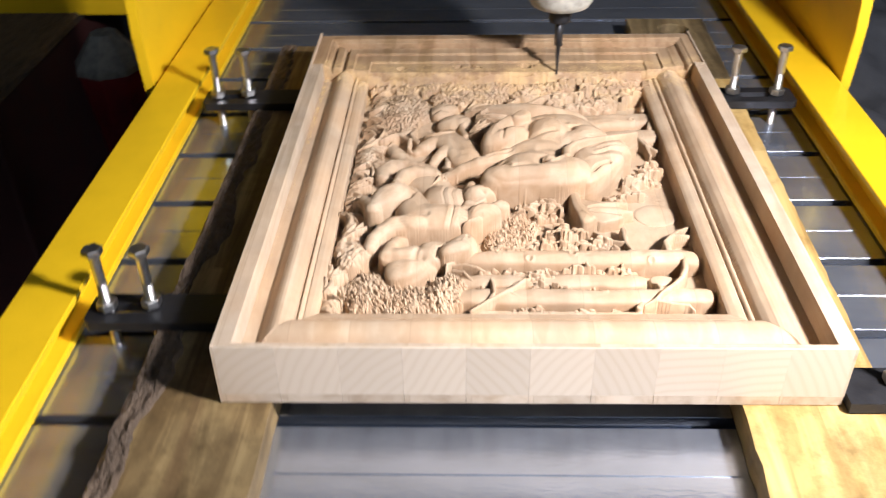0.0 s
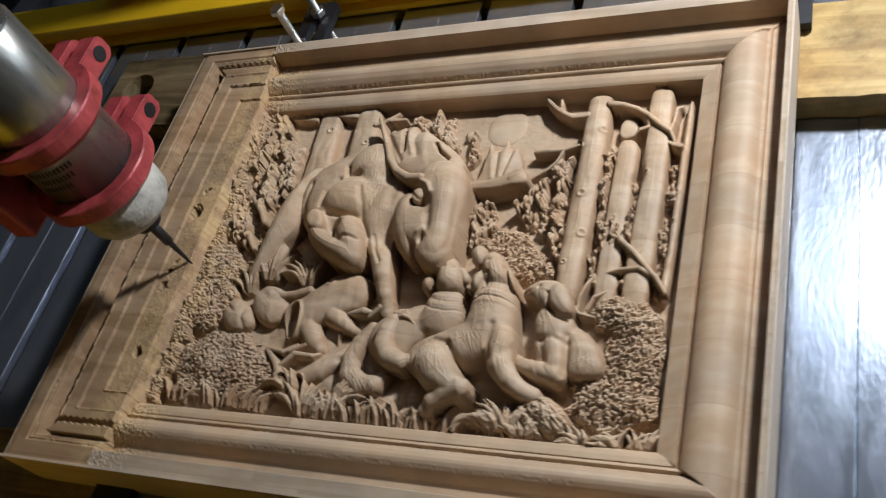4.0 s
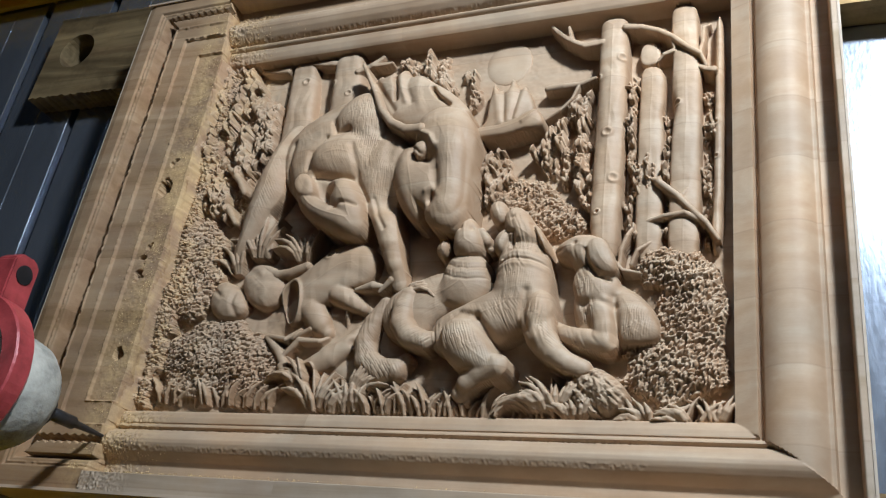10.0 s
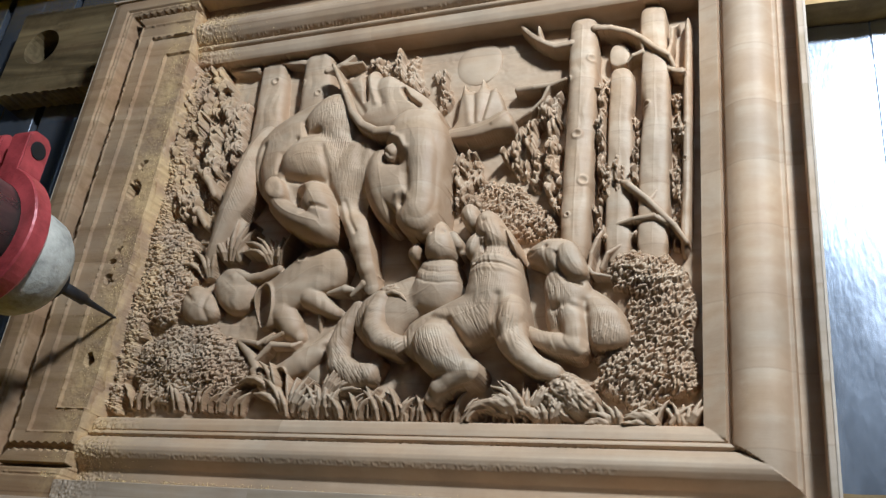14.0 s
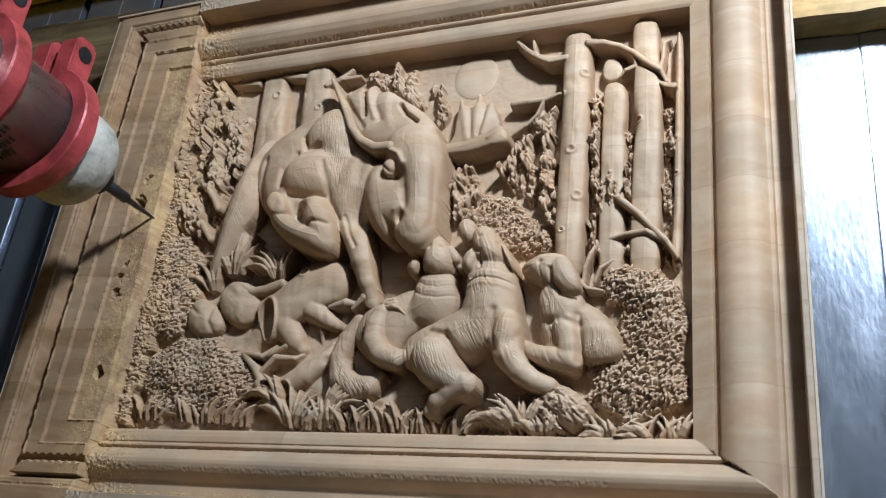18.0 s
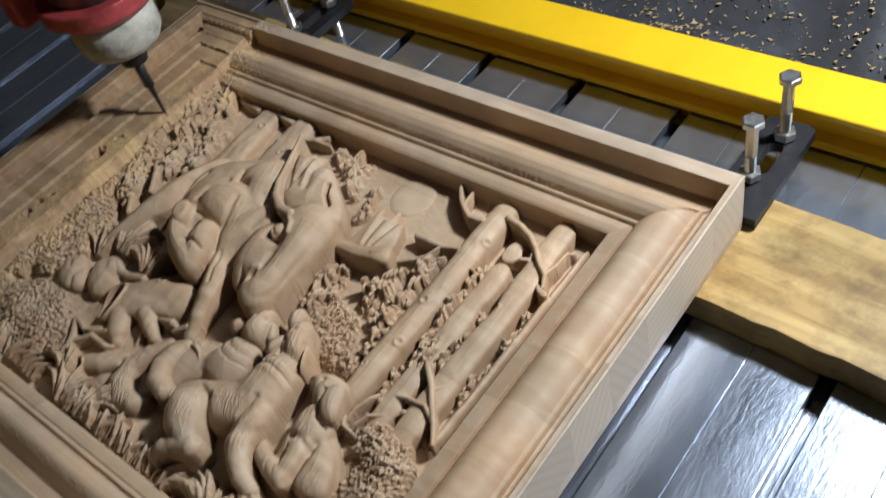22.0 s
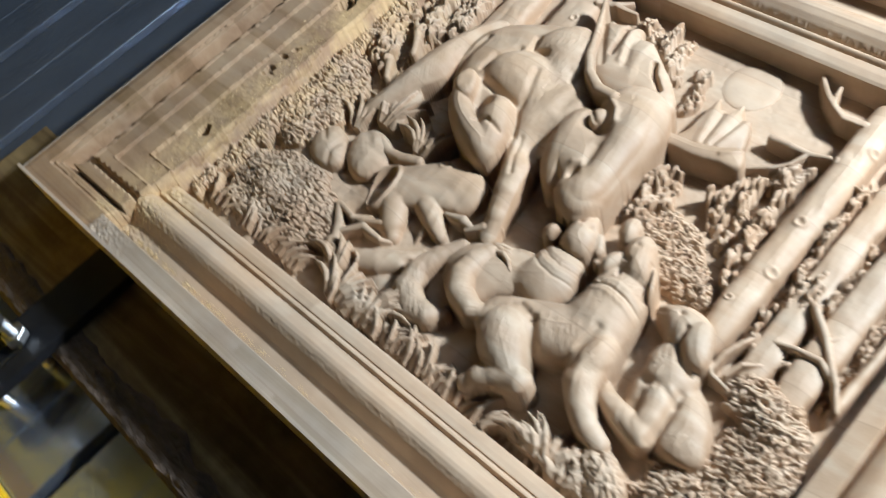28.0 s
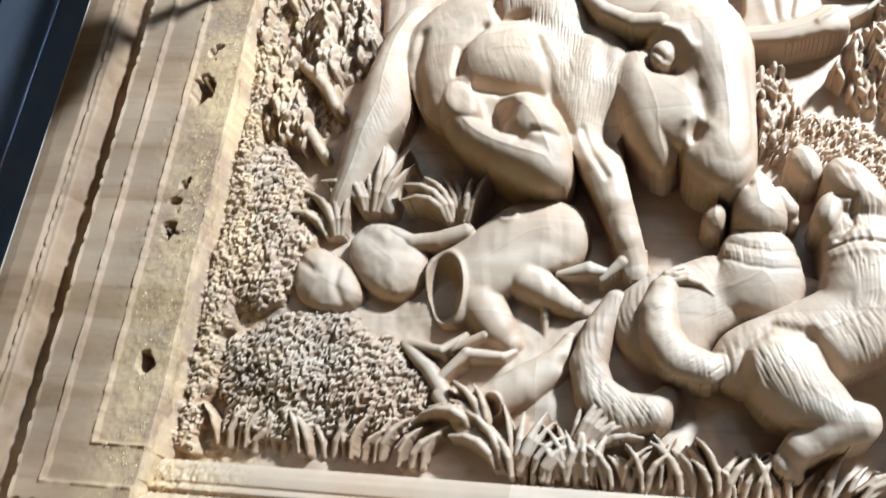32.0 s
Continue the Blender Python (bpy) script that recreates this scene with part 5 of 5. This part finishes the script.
east = np.where((east_d > 12.6) & (east_d <= 34.6), np.maximum(torus, -13.0), east)
east = np.where(east_d > 34.6, np.interp(east_d, [34.6, 35.1, 36.2, 36.7, 37.4, 45.5], [-12.9, -15.4, -15.4, -13.0, -13.2, -16.6]), east)
border = np.where(right_d + 0 * border <= scaled + 1e-6, east, border)
opening = (GX[:, None] > X0) & (GX[:, None] < X1) & (GY[None] > Y0) & (GY[None] < Y1)
NAMES.append("frame_moulding")
LABEL[~opening] = len(NAMES) - 1
ragged = (np.minimum(low_d, high_d) < 50) & (GX[:, None] < 120)
NAMES.append("uncut_rim")
LABEL[~opening & (scaled < 7.7) & (GX[:, None] > -203)] = len(NAMES) - 1
fuzz = (N1 - 0.5) * 1.3 * np.exp(-((scaled - 35) / 1.0) ** 2) * ragged + (N1 - 0.5) * 0.45 * np.exp(-((scaled - 23) / 1.2) ** 2) * ragged
BASE = np.where(opening, np.minimum(BASE, 1.5), border + fuzz).astype(np.float32)

# left of the bit only the roughing pass is done: flat terraces in 4 mm levels
CUT = -139.0


def dilate(z, r):
    n = int(r / CELL)
    out = z.copy()
    for s in range(1, n + 1):
        out[s:] = np.maximum(out[s:], z[:-s])
        out[:-s] = np.maximum(out[:-s], z[s:])
    mid = out.copy()
    for s in range(1, n + 1):
        out[:, s:] = np.maximum(out[:, s:], mid[:, :-s])
        out[:, :-s] = np.maximum(out[:, :-s], mid[:, s:])
    return out


i_cut = int(np.searchsorted(GX, CUT)) + 40
rough = np.ceil((dilate(BASE[:i_cut], 2.4) + 0.5) / 3.6) * 3.6
# the margin itself: rim, a rounded channel, then flat treads stepping down towards the picture
left_d = (GX[:i_cut, None] + 199) + 0.4 * (N5[:i_cut] - 0.5) + 0 * GY[None]
step_d = np.minimum(left_d, np.minimum((low_d[:i_cut] + 1.0) * 1.02, high_d[:i_cut] * 1.0)) + 0.1 * (N2[:i_cut] - 0.5)
treads = np.interp(step_d, [-5, 0, 7.5, 8.3, 11.5, 14.0, 20.7, 21.2, 30.2, 30.6, 42.6, 43.0, 60], [-2.6, -1.4, -0.9, -2.3, -2.7, -9.5, -9.5, -4.0, -4.3, -5.8, -6.1, -7.5, -7.8])
# the groove runs along the left side alone; along the other two it is a row of drill marks
treads = np.where((left_d > step_d + 2.0) & (step_d > 14.4) & (step_d < 21.5), -3.2, treads)
rough = np.where(scaled[:i_cut] < 47.5, treads, np.maximum(rough, -9.0))
# thin burrs standing along the edges of the treads
for at in (9.3, 21.6, 30.3, 42.7):
    rough += 0.9 * np.exp(-(((step_d - at) / 0.45) ** 2)) * np.clip(2.6 * N2[:i_cut] - 0.5, 0.15, 1) * (scaled[:i_cut] < 47.5)
# pits that the roughing pass left, and scalloped ends of the treads
rough += (0.25 * (N2[:i_cut] - 0.5) + 0.15 * (N1[:i_cut] - 0.5)) * np.clip((scaled[:i_cut] - 34) / 10, 0.0, 1.0)
for px, py, pr in ((-150.0, 30.0, 2.2), (-150.5, 14.0, 4.4), (-149.0, -24.0, 2.0), (-150.0, -30.0, 2.0), (-150.0, -41.0, 2.4), (-147.0, -85.0, 2.6)):
    pd = np.hypot(GX[:i_cut, None] - px, (GY[None] - py) * 0.8) + 3.0 * (N2[:i_cut] - 0.5)
    rough = np.where(pd < pr, np.minimum(rough, -15.0), rough)
teeth = np.abs(np.mod(GX[:i_cut, None] + 0.6 * (N5[:i_cut] - 0.5), 5.0) - 2.5) * 0.55
tooth = ((low_d[:i_cut] + teeth > 20.0) & (low_d[:i_cut] - teeth < 22.0)) | ((high_d[:i_cut] + teeth > 12.0) & (high_d[:i_cut] - teeth < 13.4))
rough = np.where(tooth & (GX[:i_cut, None] > -184) & (scaled[:i_cut] > 9), np.minimum(rough, -8.0), rough)
todo = (GX[:i_cut, None] + 1.0 * (N12[:i_cut] - 0.5)) < CUT
NAMES.append("rough_margin")
BASE[:i_cut] = np.where(todo, rough, BASE[:i_cut])
LABEL[:i_cut] = np.where(todo, len(NAMES) - 1, LABEL[:i_cut])
# the flank still standing between the rough margin and the finished ground
flank = -9.5 - np.maximum(GX[:, None] - CUT, 0) * 9.0 + 3.0 * (N2 - 0.5) + 2.0 * (N12 - 0.5)
near_cut = (GX[:, None] >= CUT - 1) & (GX[:, None] < CUT + 16) & (GY[None] > Y0) & (GY[None] < Y1)
BASE = np.where(near_cut, np.maximum(BASE, np.where(LABEL == len(NAMES) - 1, -99, flank)), BASE).astype(np.float32)
# torn fibres on the fresh cut beside it
fresh = np.clip((-108 - GX) / 25, 0, 1)[:, None] * (GX > CUT)[:, None]
BASE += (fresh * ((N1 - 0.5) * 0.9 + (N2 - 0.5) * 0.8)).astype(np.float32)

panel = thing("carved_panel", "pale pine panel carved with moose and hounds, half cut", "wood carving", (0, 0, TOP))
LABELS = {
    "relief_ground": "smooth carved background of the relief", "moose_figure": "carved moose bending over the hounds", "dog_figure": "carved hound with fur strokes",
    "tree_trunk": "carved tree trunk with knots", "bush": "carved bush of small leaves", "foliage": "carved upright foliage", "frame_moulding": "smooth carved frame moulding",
    "rough_margin": "stepped rough-cut margin dusted yellow", "grass_tuft": "carved curved grass blades", "uncut_rim": "greyish uncut rim of the original block",
}
GZ = BASE
vx, vy = np.meshgrid(GX, GY, indexing="ij")
ALLV = np.stack([vx, vy, GZ], -1).reshape(-1, 3).astype(np.float32) / 1000
cell_label = LABEL[:-1, :-1]
corner = (np.arange(NX - 1)[:, None] * NY + np.arange(NY - 1)[None]).astype(np.int64)
for k, n in enumerate(NAMES):
    c = corner[cell_label == k]
    if not len(c):
        continue
    quads = np.stack([c, c + NY, c + NY + 1, c + 1], -1)
    used, local = np.unique(quads, return_inverse=True)
    me = bpy.data.meshes.new(n)
    me.vertices.add(len(used))
    me.vertices.foreach_set("co", ALLV[used].ravel())
    me.loops.add(quads.size)
    me.loops.foreach_set("vertex_index", local.ravel().astype(np.int32))
    me.polygons.add(len(quads))
    me.polygons.foreach_set("loop_start", np.arange(0, quads.size, 4, dtype=np.int32))
    me.update(calc_edges=True)
    if n != "rough_margin":
        me.shade_smooth()
    if n == "frame_moulding":
        me.set_sharp_from_angle(angle=radians(42))
    me.materials.append({"rough_margin": WOOD_ROUGH, "uncut_rim": STOCK}.get(n, WOOD))
    ob = new(n, me)
    ob.parent = panel
    if n in LABELS:
        ob["label"] = LABELS[n]
# loose yellow sawdust on the margin, along the cut and in the lower groove of the frame
rng_d = np.random.default_rng(61)
spots = [np.stack([rng_d.normal(-140, 7, 5200), rng_d.uniform(-140, 138, 5200)], 1), np.stack([-150 + rng_d.exponential(60, 2600), rng_d.normal(-143.6, 0.7, 2600)], 1),
         np.stack([-139 + rng_d.exponential(9, 1800), rng_d.uniform(-141, -113, 1800)], 1), np.stack([-139 + rng_d.exponential(14, 2000), rng_d.uniform(106, 140, 2000)], 1)]
spots = np.concatenate(spots)
spots = spots[(np.abs(spots[:, 0]) < 196) & (np.abs(spots[:, 1]) < 148)]
ii, jj = np.searchsorted(GX, spots[:, 0]), np.searchsorted(GY, spots[:, 1])
heap = N5[ii, jj] > rng_d.uniform(0.25, 0.75, len(ii))
spots, ii, jj = spots[heap], ii[heap], jj[heap]
mid = np.concatenate([spots, GZ[ii, jj][:, None] + 0.15], 1)
size_d = rng_d.uniform(0.18, 0.55, (len(mid), 1, 1))
tips = (mid[:, None, :] + rng_d.uniform(-1, 1, (len(mid), 4, 3)) * size_d * np.array([1.0, 1.0, 0.55])).reshape(-1, 3) / 1000
me = bpy.data.meshes.new("sawdust")
first = np.arange(len(mid)) * 4
me.from_pydata((tips + np.array([0, 0, TOP])).tolist(), [], np.concatenate([np.stack([first + a, first + c, first + d], 1) for a, c, d in ((0, 1, 2), (0, 3, 1), (0, 2, 3), (1, 3, 2))]).tolist())
me.materials.append(SAWDUST)
tagged(new("sawdust", me), "fine yellow sawdust lying on the carved panel", "sawdust", kind="stuff")
# the block under the carving: ten glued strips
STRIP = 0.3070 / 10
for i in range(10):
    y0 = -0.1560 + i * STRIP
    part("strip", boxed(-0.204, 0.197, y0 + 0.0001, y0 + STRIP - 0.0001, -0.036, -0.0305), WOOD_SIDE, panel)
# outer faces, a millimetre proud of the carved sheet; the two across the fibres show each strip's end
for mat_e, b in ((WOOD_SIDE, (-0.204, 0.197, -0.1560, -0.1545)), (WOOD_SIDE, (-0.204, 0.197, 0.1499, 0.1512))):
    part("edge", boxed(*b, -0.0304, 0.0), mat_e, panel, "square grey-brown outer edge of a pine strip")
for x0, x1, top in ((-0.204, -0.2029, -0.0026), (0.1958, 0.197, 0.0)):
    for i in range(10):
        y0, y1 = max(-0.1560 + i * STRIP, -0.1545), min(-0.1560 + (i + 1) * STRIP, 0.1499)
        part("strip_end", boxed(x0, x1, y0 + 0.00004, y1 - 0.00004, -0.0304, top), END_GRAIN, panel, "sawn strip end with growth rings" if i == 0 else "")

# ---------------------------------------------------------------- spacer boards under the panel
def spacer(y_mid, slope, wide, x0, x1, hole, label, timber):
    """A board lying along x, slightly askew, with a torn edge and a bored hole."""
    b = thing("spacer_board", label, "board", (0, y_mid, 0), group="spacer boards")
    b.rotation_euler = (0, 0, slope)
    bm = bmesh.new()
    rng = random.Random(int(y_mid * 1000))
    n = 60
    lo = [(x0 + (x1 - x0) * i / n, -wide / 2 + (rng.uniform(-0.0008, 0.0008))) for i in range(n + 1)]
    hi = [(x1 - (x1 - x0) * i / n, wide / 2 + (rng.uniform(-0.0005, 0.0005))) for i in range(n + 1)]
    outline = lo + hi
    ring = [bm.verts.new((x, y, 0.0174)) for x, y in outline]
    edges = [bm.edges.new((a, c)) for a, c in zip(ring, ring[1:] + ring[:1])]
    if hole:
        hr = [bm.verts.new((hole[0] + 0.0150 * math.cos(2 * math.pi * i / 28), hole[1] + 0.0150 * math.sin(2 * math.pi * i / 28), 0.0174)) for i in range(28)]
        edges += [bm.edges.new((a, c)) for a, c in zip(hr, hr[1:] + hr[:1])]
    bmesh.ops.triangle_fill(bm, edges=edges, use_beauty=True)
    out = bmesh.ops.extrude_face_region(bm, geom=list(bm.faces))
    for v in [g for g in out["geom"] if isinstance(g, bmesh.types.BMVert)]:
        v.co.z = 0.0004
    bmesh.ops.recalc_face_normals(bm, faces=bm.faces)
    part("plank", bm, timber, b)
    return b


# the low board's dark timber has the panel's shade in its colour
low_board = spacer(-0.1660, -0.0043, 0.073, -0.265, 0.42, None, "stained spacer board with a bark edge, coloured dark for shade under the panel", BOARD_STAINED_SHADED)
spacer(0.1465, -0.0349, 0.072, -0.190, 0.42, None, "yellowish spacer board with grey stains under the panel", BOARD)
spacer(0.1465, -0.0349, 0.072, -0.329, -0.192, (-0.3015, 0.004), "dark olive-brown spacer board with a bored hole", BOARD_OLIVE)
# bark along the outer side of the lower board: a thin rough crust, wider here and there
bm = bmesh.new()
crust = []
for i in range(421):
    x = -0.2645 + 0.684 * i / 420
    reach = 0.017 + 0.012 * noise.noise(Vector((x * 14, 0.7, 0))) + 0.004 * noise.noise(Vector((x * 70, 2.7, 0)))
    row = [bm.verts.new((x, -0.0392 + 0.0012 * noise.noise(Vector((x * 120, 5, 0))), 0.0006))]
    for k in range(9):
        y = -0.0388 + reach * k / 8 + (0.0012 * noise.noise(Vector((x * 160, k * 1.7, 3.0))) if k else 0)
        h = 0.0016 * noise.noise(Vector((x * 90, y * 260, 1.0))) + 0.0012 * noise.noise(Vector((x * 300, y * 500, 4.0)))
        row.append(bm.verts.new((x, y, 0.0190 + h - (0.0030 if k == 8 else 0) - (0.004 if k == 0 else 0))))
    crust.append(row)
for ra, rb in zip(crust, crust[1:]):
    for k in range(9):
        bm.faces.new((ra[k], rb[k], rb[k + 1], ra[k + 1]))
bmesh.ops.recalc_face_normals(bm, faces=bm.faces)
part("bark", bm, BOARD_EDGE, low_board, "rough dark brown bark crust")

# ---------------------------------------------------------------- clamps
def bolt(parent, x, y, z0, z1):
    b = part("bolt", lathe([(0.003, z0)] + [(0.0030 - 0.0004 * (q % 2), z0 + 0.001 + 0.0006 * q) for q in range(int((z1 - z0 - 0.020) / 0.0006))] + [(0.003, z1 - 0.018), (0.003, z1)], 14, at=(x, y, 0)), STEEL, parent, "zinc-plated hex bolt")
    part("bolt_head", lathe([(0.0052, z1), (0.0058, z1 + 0.0006), (0.0058, z1 + 0.0034), (0.0050, z1 + 0.004)], 6, at=(x, y, 0)), STEEL, b)
    part("nut", lathe([(0.0055, 0.0255), (0.0058, 0.026), (0.0058, 0.030), (0.0052, 0.0305)], 6, at=(x, y, 0)), STEEL, b)
    return b


def slotted(outline, slot, z0, z1):
    """A flat bar of the given outline with one slot through it."""
    bm = bmesh.new()
    edges = []
    for loop in (outline, slot):
        vs = [bm.verts.new((x, y, z1)) for x, y in loop]
        edges += [bm.edges.new((a, c)) for a, c in zip(vs, vs[1:] + vs[:1])]
    bmesh.ops.triangle_fill(bm, edges=edges, use_beauty=True)
    out = bmesh.ops.extrude_face_region(bm, geom=list(bm.faces))
    for v in [g for g in out["geom"] if isinstance(g, bmesh.types.BMVert)]:
        v.co.z = z0
    bmesh.ops.recalc_face_normals(bm, faces=bm.faces)
    return bm


for cx, s in ((0.130, -1), (-0.143, -1), (-0.143, 1), (0.190, 1)):
    yb, ye, yend = (0.178, 0.212, 0.226) if s > 0 else (0.209, 0.233, 0.244)
    ystart = 0.1525 if s > 0 else 0.1540
    cl = thing("hold_down_clamp", "black steel hold-down clamp with two long bolts", "clamp", group="hold-down clamps")
    out_line = [(cx - 0.013, s * ystart), (cx + 0.013, s * ystart), (cx + 0.013, s * (yend - 0.003)), (cx + 0.010, s * yend), (cx - 0.010, s * yend), (cx - 0.013, s * (yend - 0.003))]
    ym = (yb + ye) / 2
    slot = [(cx + 0.0042 * math.cos(a), s * (ym + (0.008 if math.sin(a) > 0 else -0.008)) + s * 0.0042 * math.sin(a)) for a in [2 * math.pi * q / 20 + 0.01 for q in range(20)]]
    part("clamp_bar", slotted(out_line, slot, 0.0185, 0.0245), BLACK, cl, "slotted black steel bar")
    bolt(cl, cx - 0.002, s * yb, 0.0, 0.060)
    bolt(cl, cx + 0.001, s * ye, 0.0, 0.062)

# ---------------------------------------------------------------- spindle (its origin is the tip of the bit)
spindle = thing("spindle", "silver router spindle held by two red clamp rings", "spindle")
part("bit", lathe([(0.0004, 0.0), (0.0007, 0.0006), (0.0016, 0.018), (0.0019, 0.024), (0.0030, 0.0245), (0.0031, 0.046)], 20), CARBIDE, spindle, "tapered dark carbide bit", True)
part("collet_nut", lathe([(0.0045, 0.0425), (0.0078, 0.0435), (0.0082, 0.045), (0.0082, 0.0515), (0.0070, 0.0520), (0.0070, 0.058)], 24), BLACK, spindle)
part("nose_cap", lathe([(0.009, 0.0545), (0.0165, 0.055), (0.0215, 0.0572), (0.0243, 0.062), (0.0250, 0.068), (0.0250, 0.084)], 48), CAP, spindle, "dusty pale grey nose cap", True)
can = part("motor_can", lathe([(0.0255, 0.0835), (0.0255, 0.185), (0.0235, 0.187)], 48), CAN, spindle, "brushed silver motor can with a worn label", True)


def wrap(bm, a0, a1, z0, z1, r):
    """A thin plate wrapped round the can between two angles."""
    n = max(2, int(abs(a1 - a0) * 12))
    lo = [bm.verts.new((r * math.cos(a0 + (a1 - a0) * i / n), r * math.sin(a0 + (a1 - a0) * i / n), z0)) for i in range(n + 1)]
    hi = [bm.verts.new((v.co.x, v.co.y, z1)) for v in lo]
    for i in range(n):
        bm.faces.new((lo[i], lo[i + 1], hi[i + 1], hi[i]))


# worn print on the can: unreadable rows and a round mark
bm = bmesh.new()
for row, (a0, a1) in enumerate(((-1.75, -0.75), (-1.60, -0.85), (-1.70, -1.05))):
    a = a0
    while a < a1:
        wrap(bm, a, a + 0.05, 0.1175 - 0.0055 * row, 0.1208 - 0.0055 * row, 0.0257)
        a += 0.085
part("print", bm, BLACK, can, "worn black print")

for z in (0.0825, 0.1255):
    high = 0.0135
    bm = bmesh.new()
    # a ring, open at a slot on its far side, with two ears
    n, gap = 56, 0.10
    prof = [(0.0258, 0.0), (0.0288, 0.0), (0.0337, 0.0048), (0.0337, high - 0.0008), (0.0330, high), (0.0258, high)]
    rings = []
    for i in range(n + 1):
        a = math.pi / 2 + gap + (2 * math.pi - 2 * gap) * i / n
        rings.append([bm.verts.new((r * math.cos(a), r * math.sin(a), z + h)) for r, h in prof])
    for ra, rb in zip(rings, rings[1:]):
        for q in range(6):
            bm.faces.new((ra[q], ra[(q + 1) % 6], rb[(q + 1) % 6], rb[q]))
    bm.faces.new(rings[0])
    bm.faces.new(rings[-1][::-1])
    bmesh.ops.recalc_face_normals(bm, faces=bm.faces)
    ring = part("clamp_ring", bm, RED, spindle, "worn red clamp ring")
    for sx in (-1, 1):
        x0, x1 = (0.0028, 0.0135) if sx > 0 else (-0.0135, -0.0028)
        bm = bmesh.new()
        pts = [(0.0245, z), (0.0490, z), (0.0520, z + 0.003), (0.0520, z + high - 0.003), (0.0490, z + high), (0.0245, z + high)]
        extrude_profile(pts, x0, x1, bm)
        bmesh.ops.bevel(bm, geom=list(bm.edges), offset=0.0007, segments=2, affect="EDGES")
        ear = part("ear", bm, RED, ring)
        # a black disc paints the shaded bolt bore and its socket-head screw
        bm = lathe([(0.0042, 0.0), (0.0042, 0.0004), (0.0034, 0.0005)], 20)
        bmesh.ops.transform(bm, matrix=Matrix.Translation((sx * 0.01355, 0.0435, z + high / 2)) @ Matrix.Rotation(radians(90 * sx), 4, "Y"), verts=bm.verts)
        part("screw_bore", bm, BLACK, ring, "black disc for the shade in the bolt bore")
part("mount_plate", boxed(-0.050, -0.034, -0.034, 0.034, 0.078, 0.190, bevel=0.002), RED, spindle, "red back plate of the clamp rings")


def motions():
    # out along the cut, back one line over, and out again
    line = ((0.0, 0.0370), (2.5, 0.0010), (6.0, -0.0540), (8.0, -0.0935), (9.9, -0.1290), (12.0, -0.1010), (13.0, -0.0790), (17.0, -0.0100), (18.0, 0.0050), (20.0, 0.0360), (21.5, 0.0540), (22.5, 0.0670), (23.5, 0.0860), (27.0, 0.1440), (32.0, 0.0620))
    rows = []
    for k in range(65):
        t = k * 0.5
        y = float(np.interp(t, [p[0] for p in line], [p[1] for p in line]))
        x = -0.1390 if t < 9.9 else -0.1394 if t < 27.0 else -0.1398
        rows.append((t, pose(x, y, 0.0440 + 0.0010 * math.sin(5.1 * t) * math.cos(2.3 * t))))
    walk(spindle, rows)


motions()
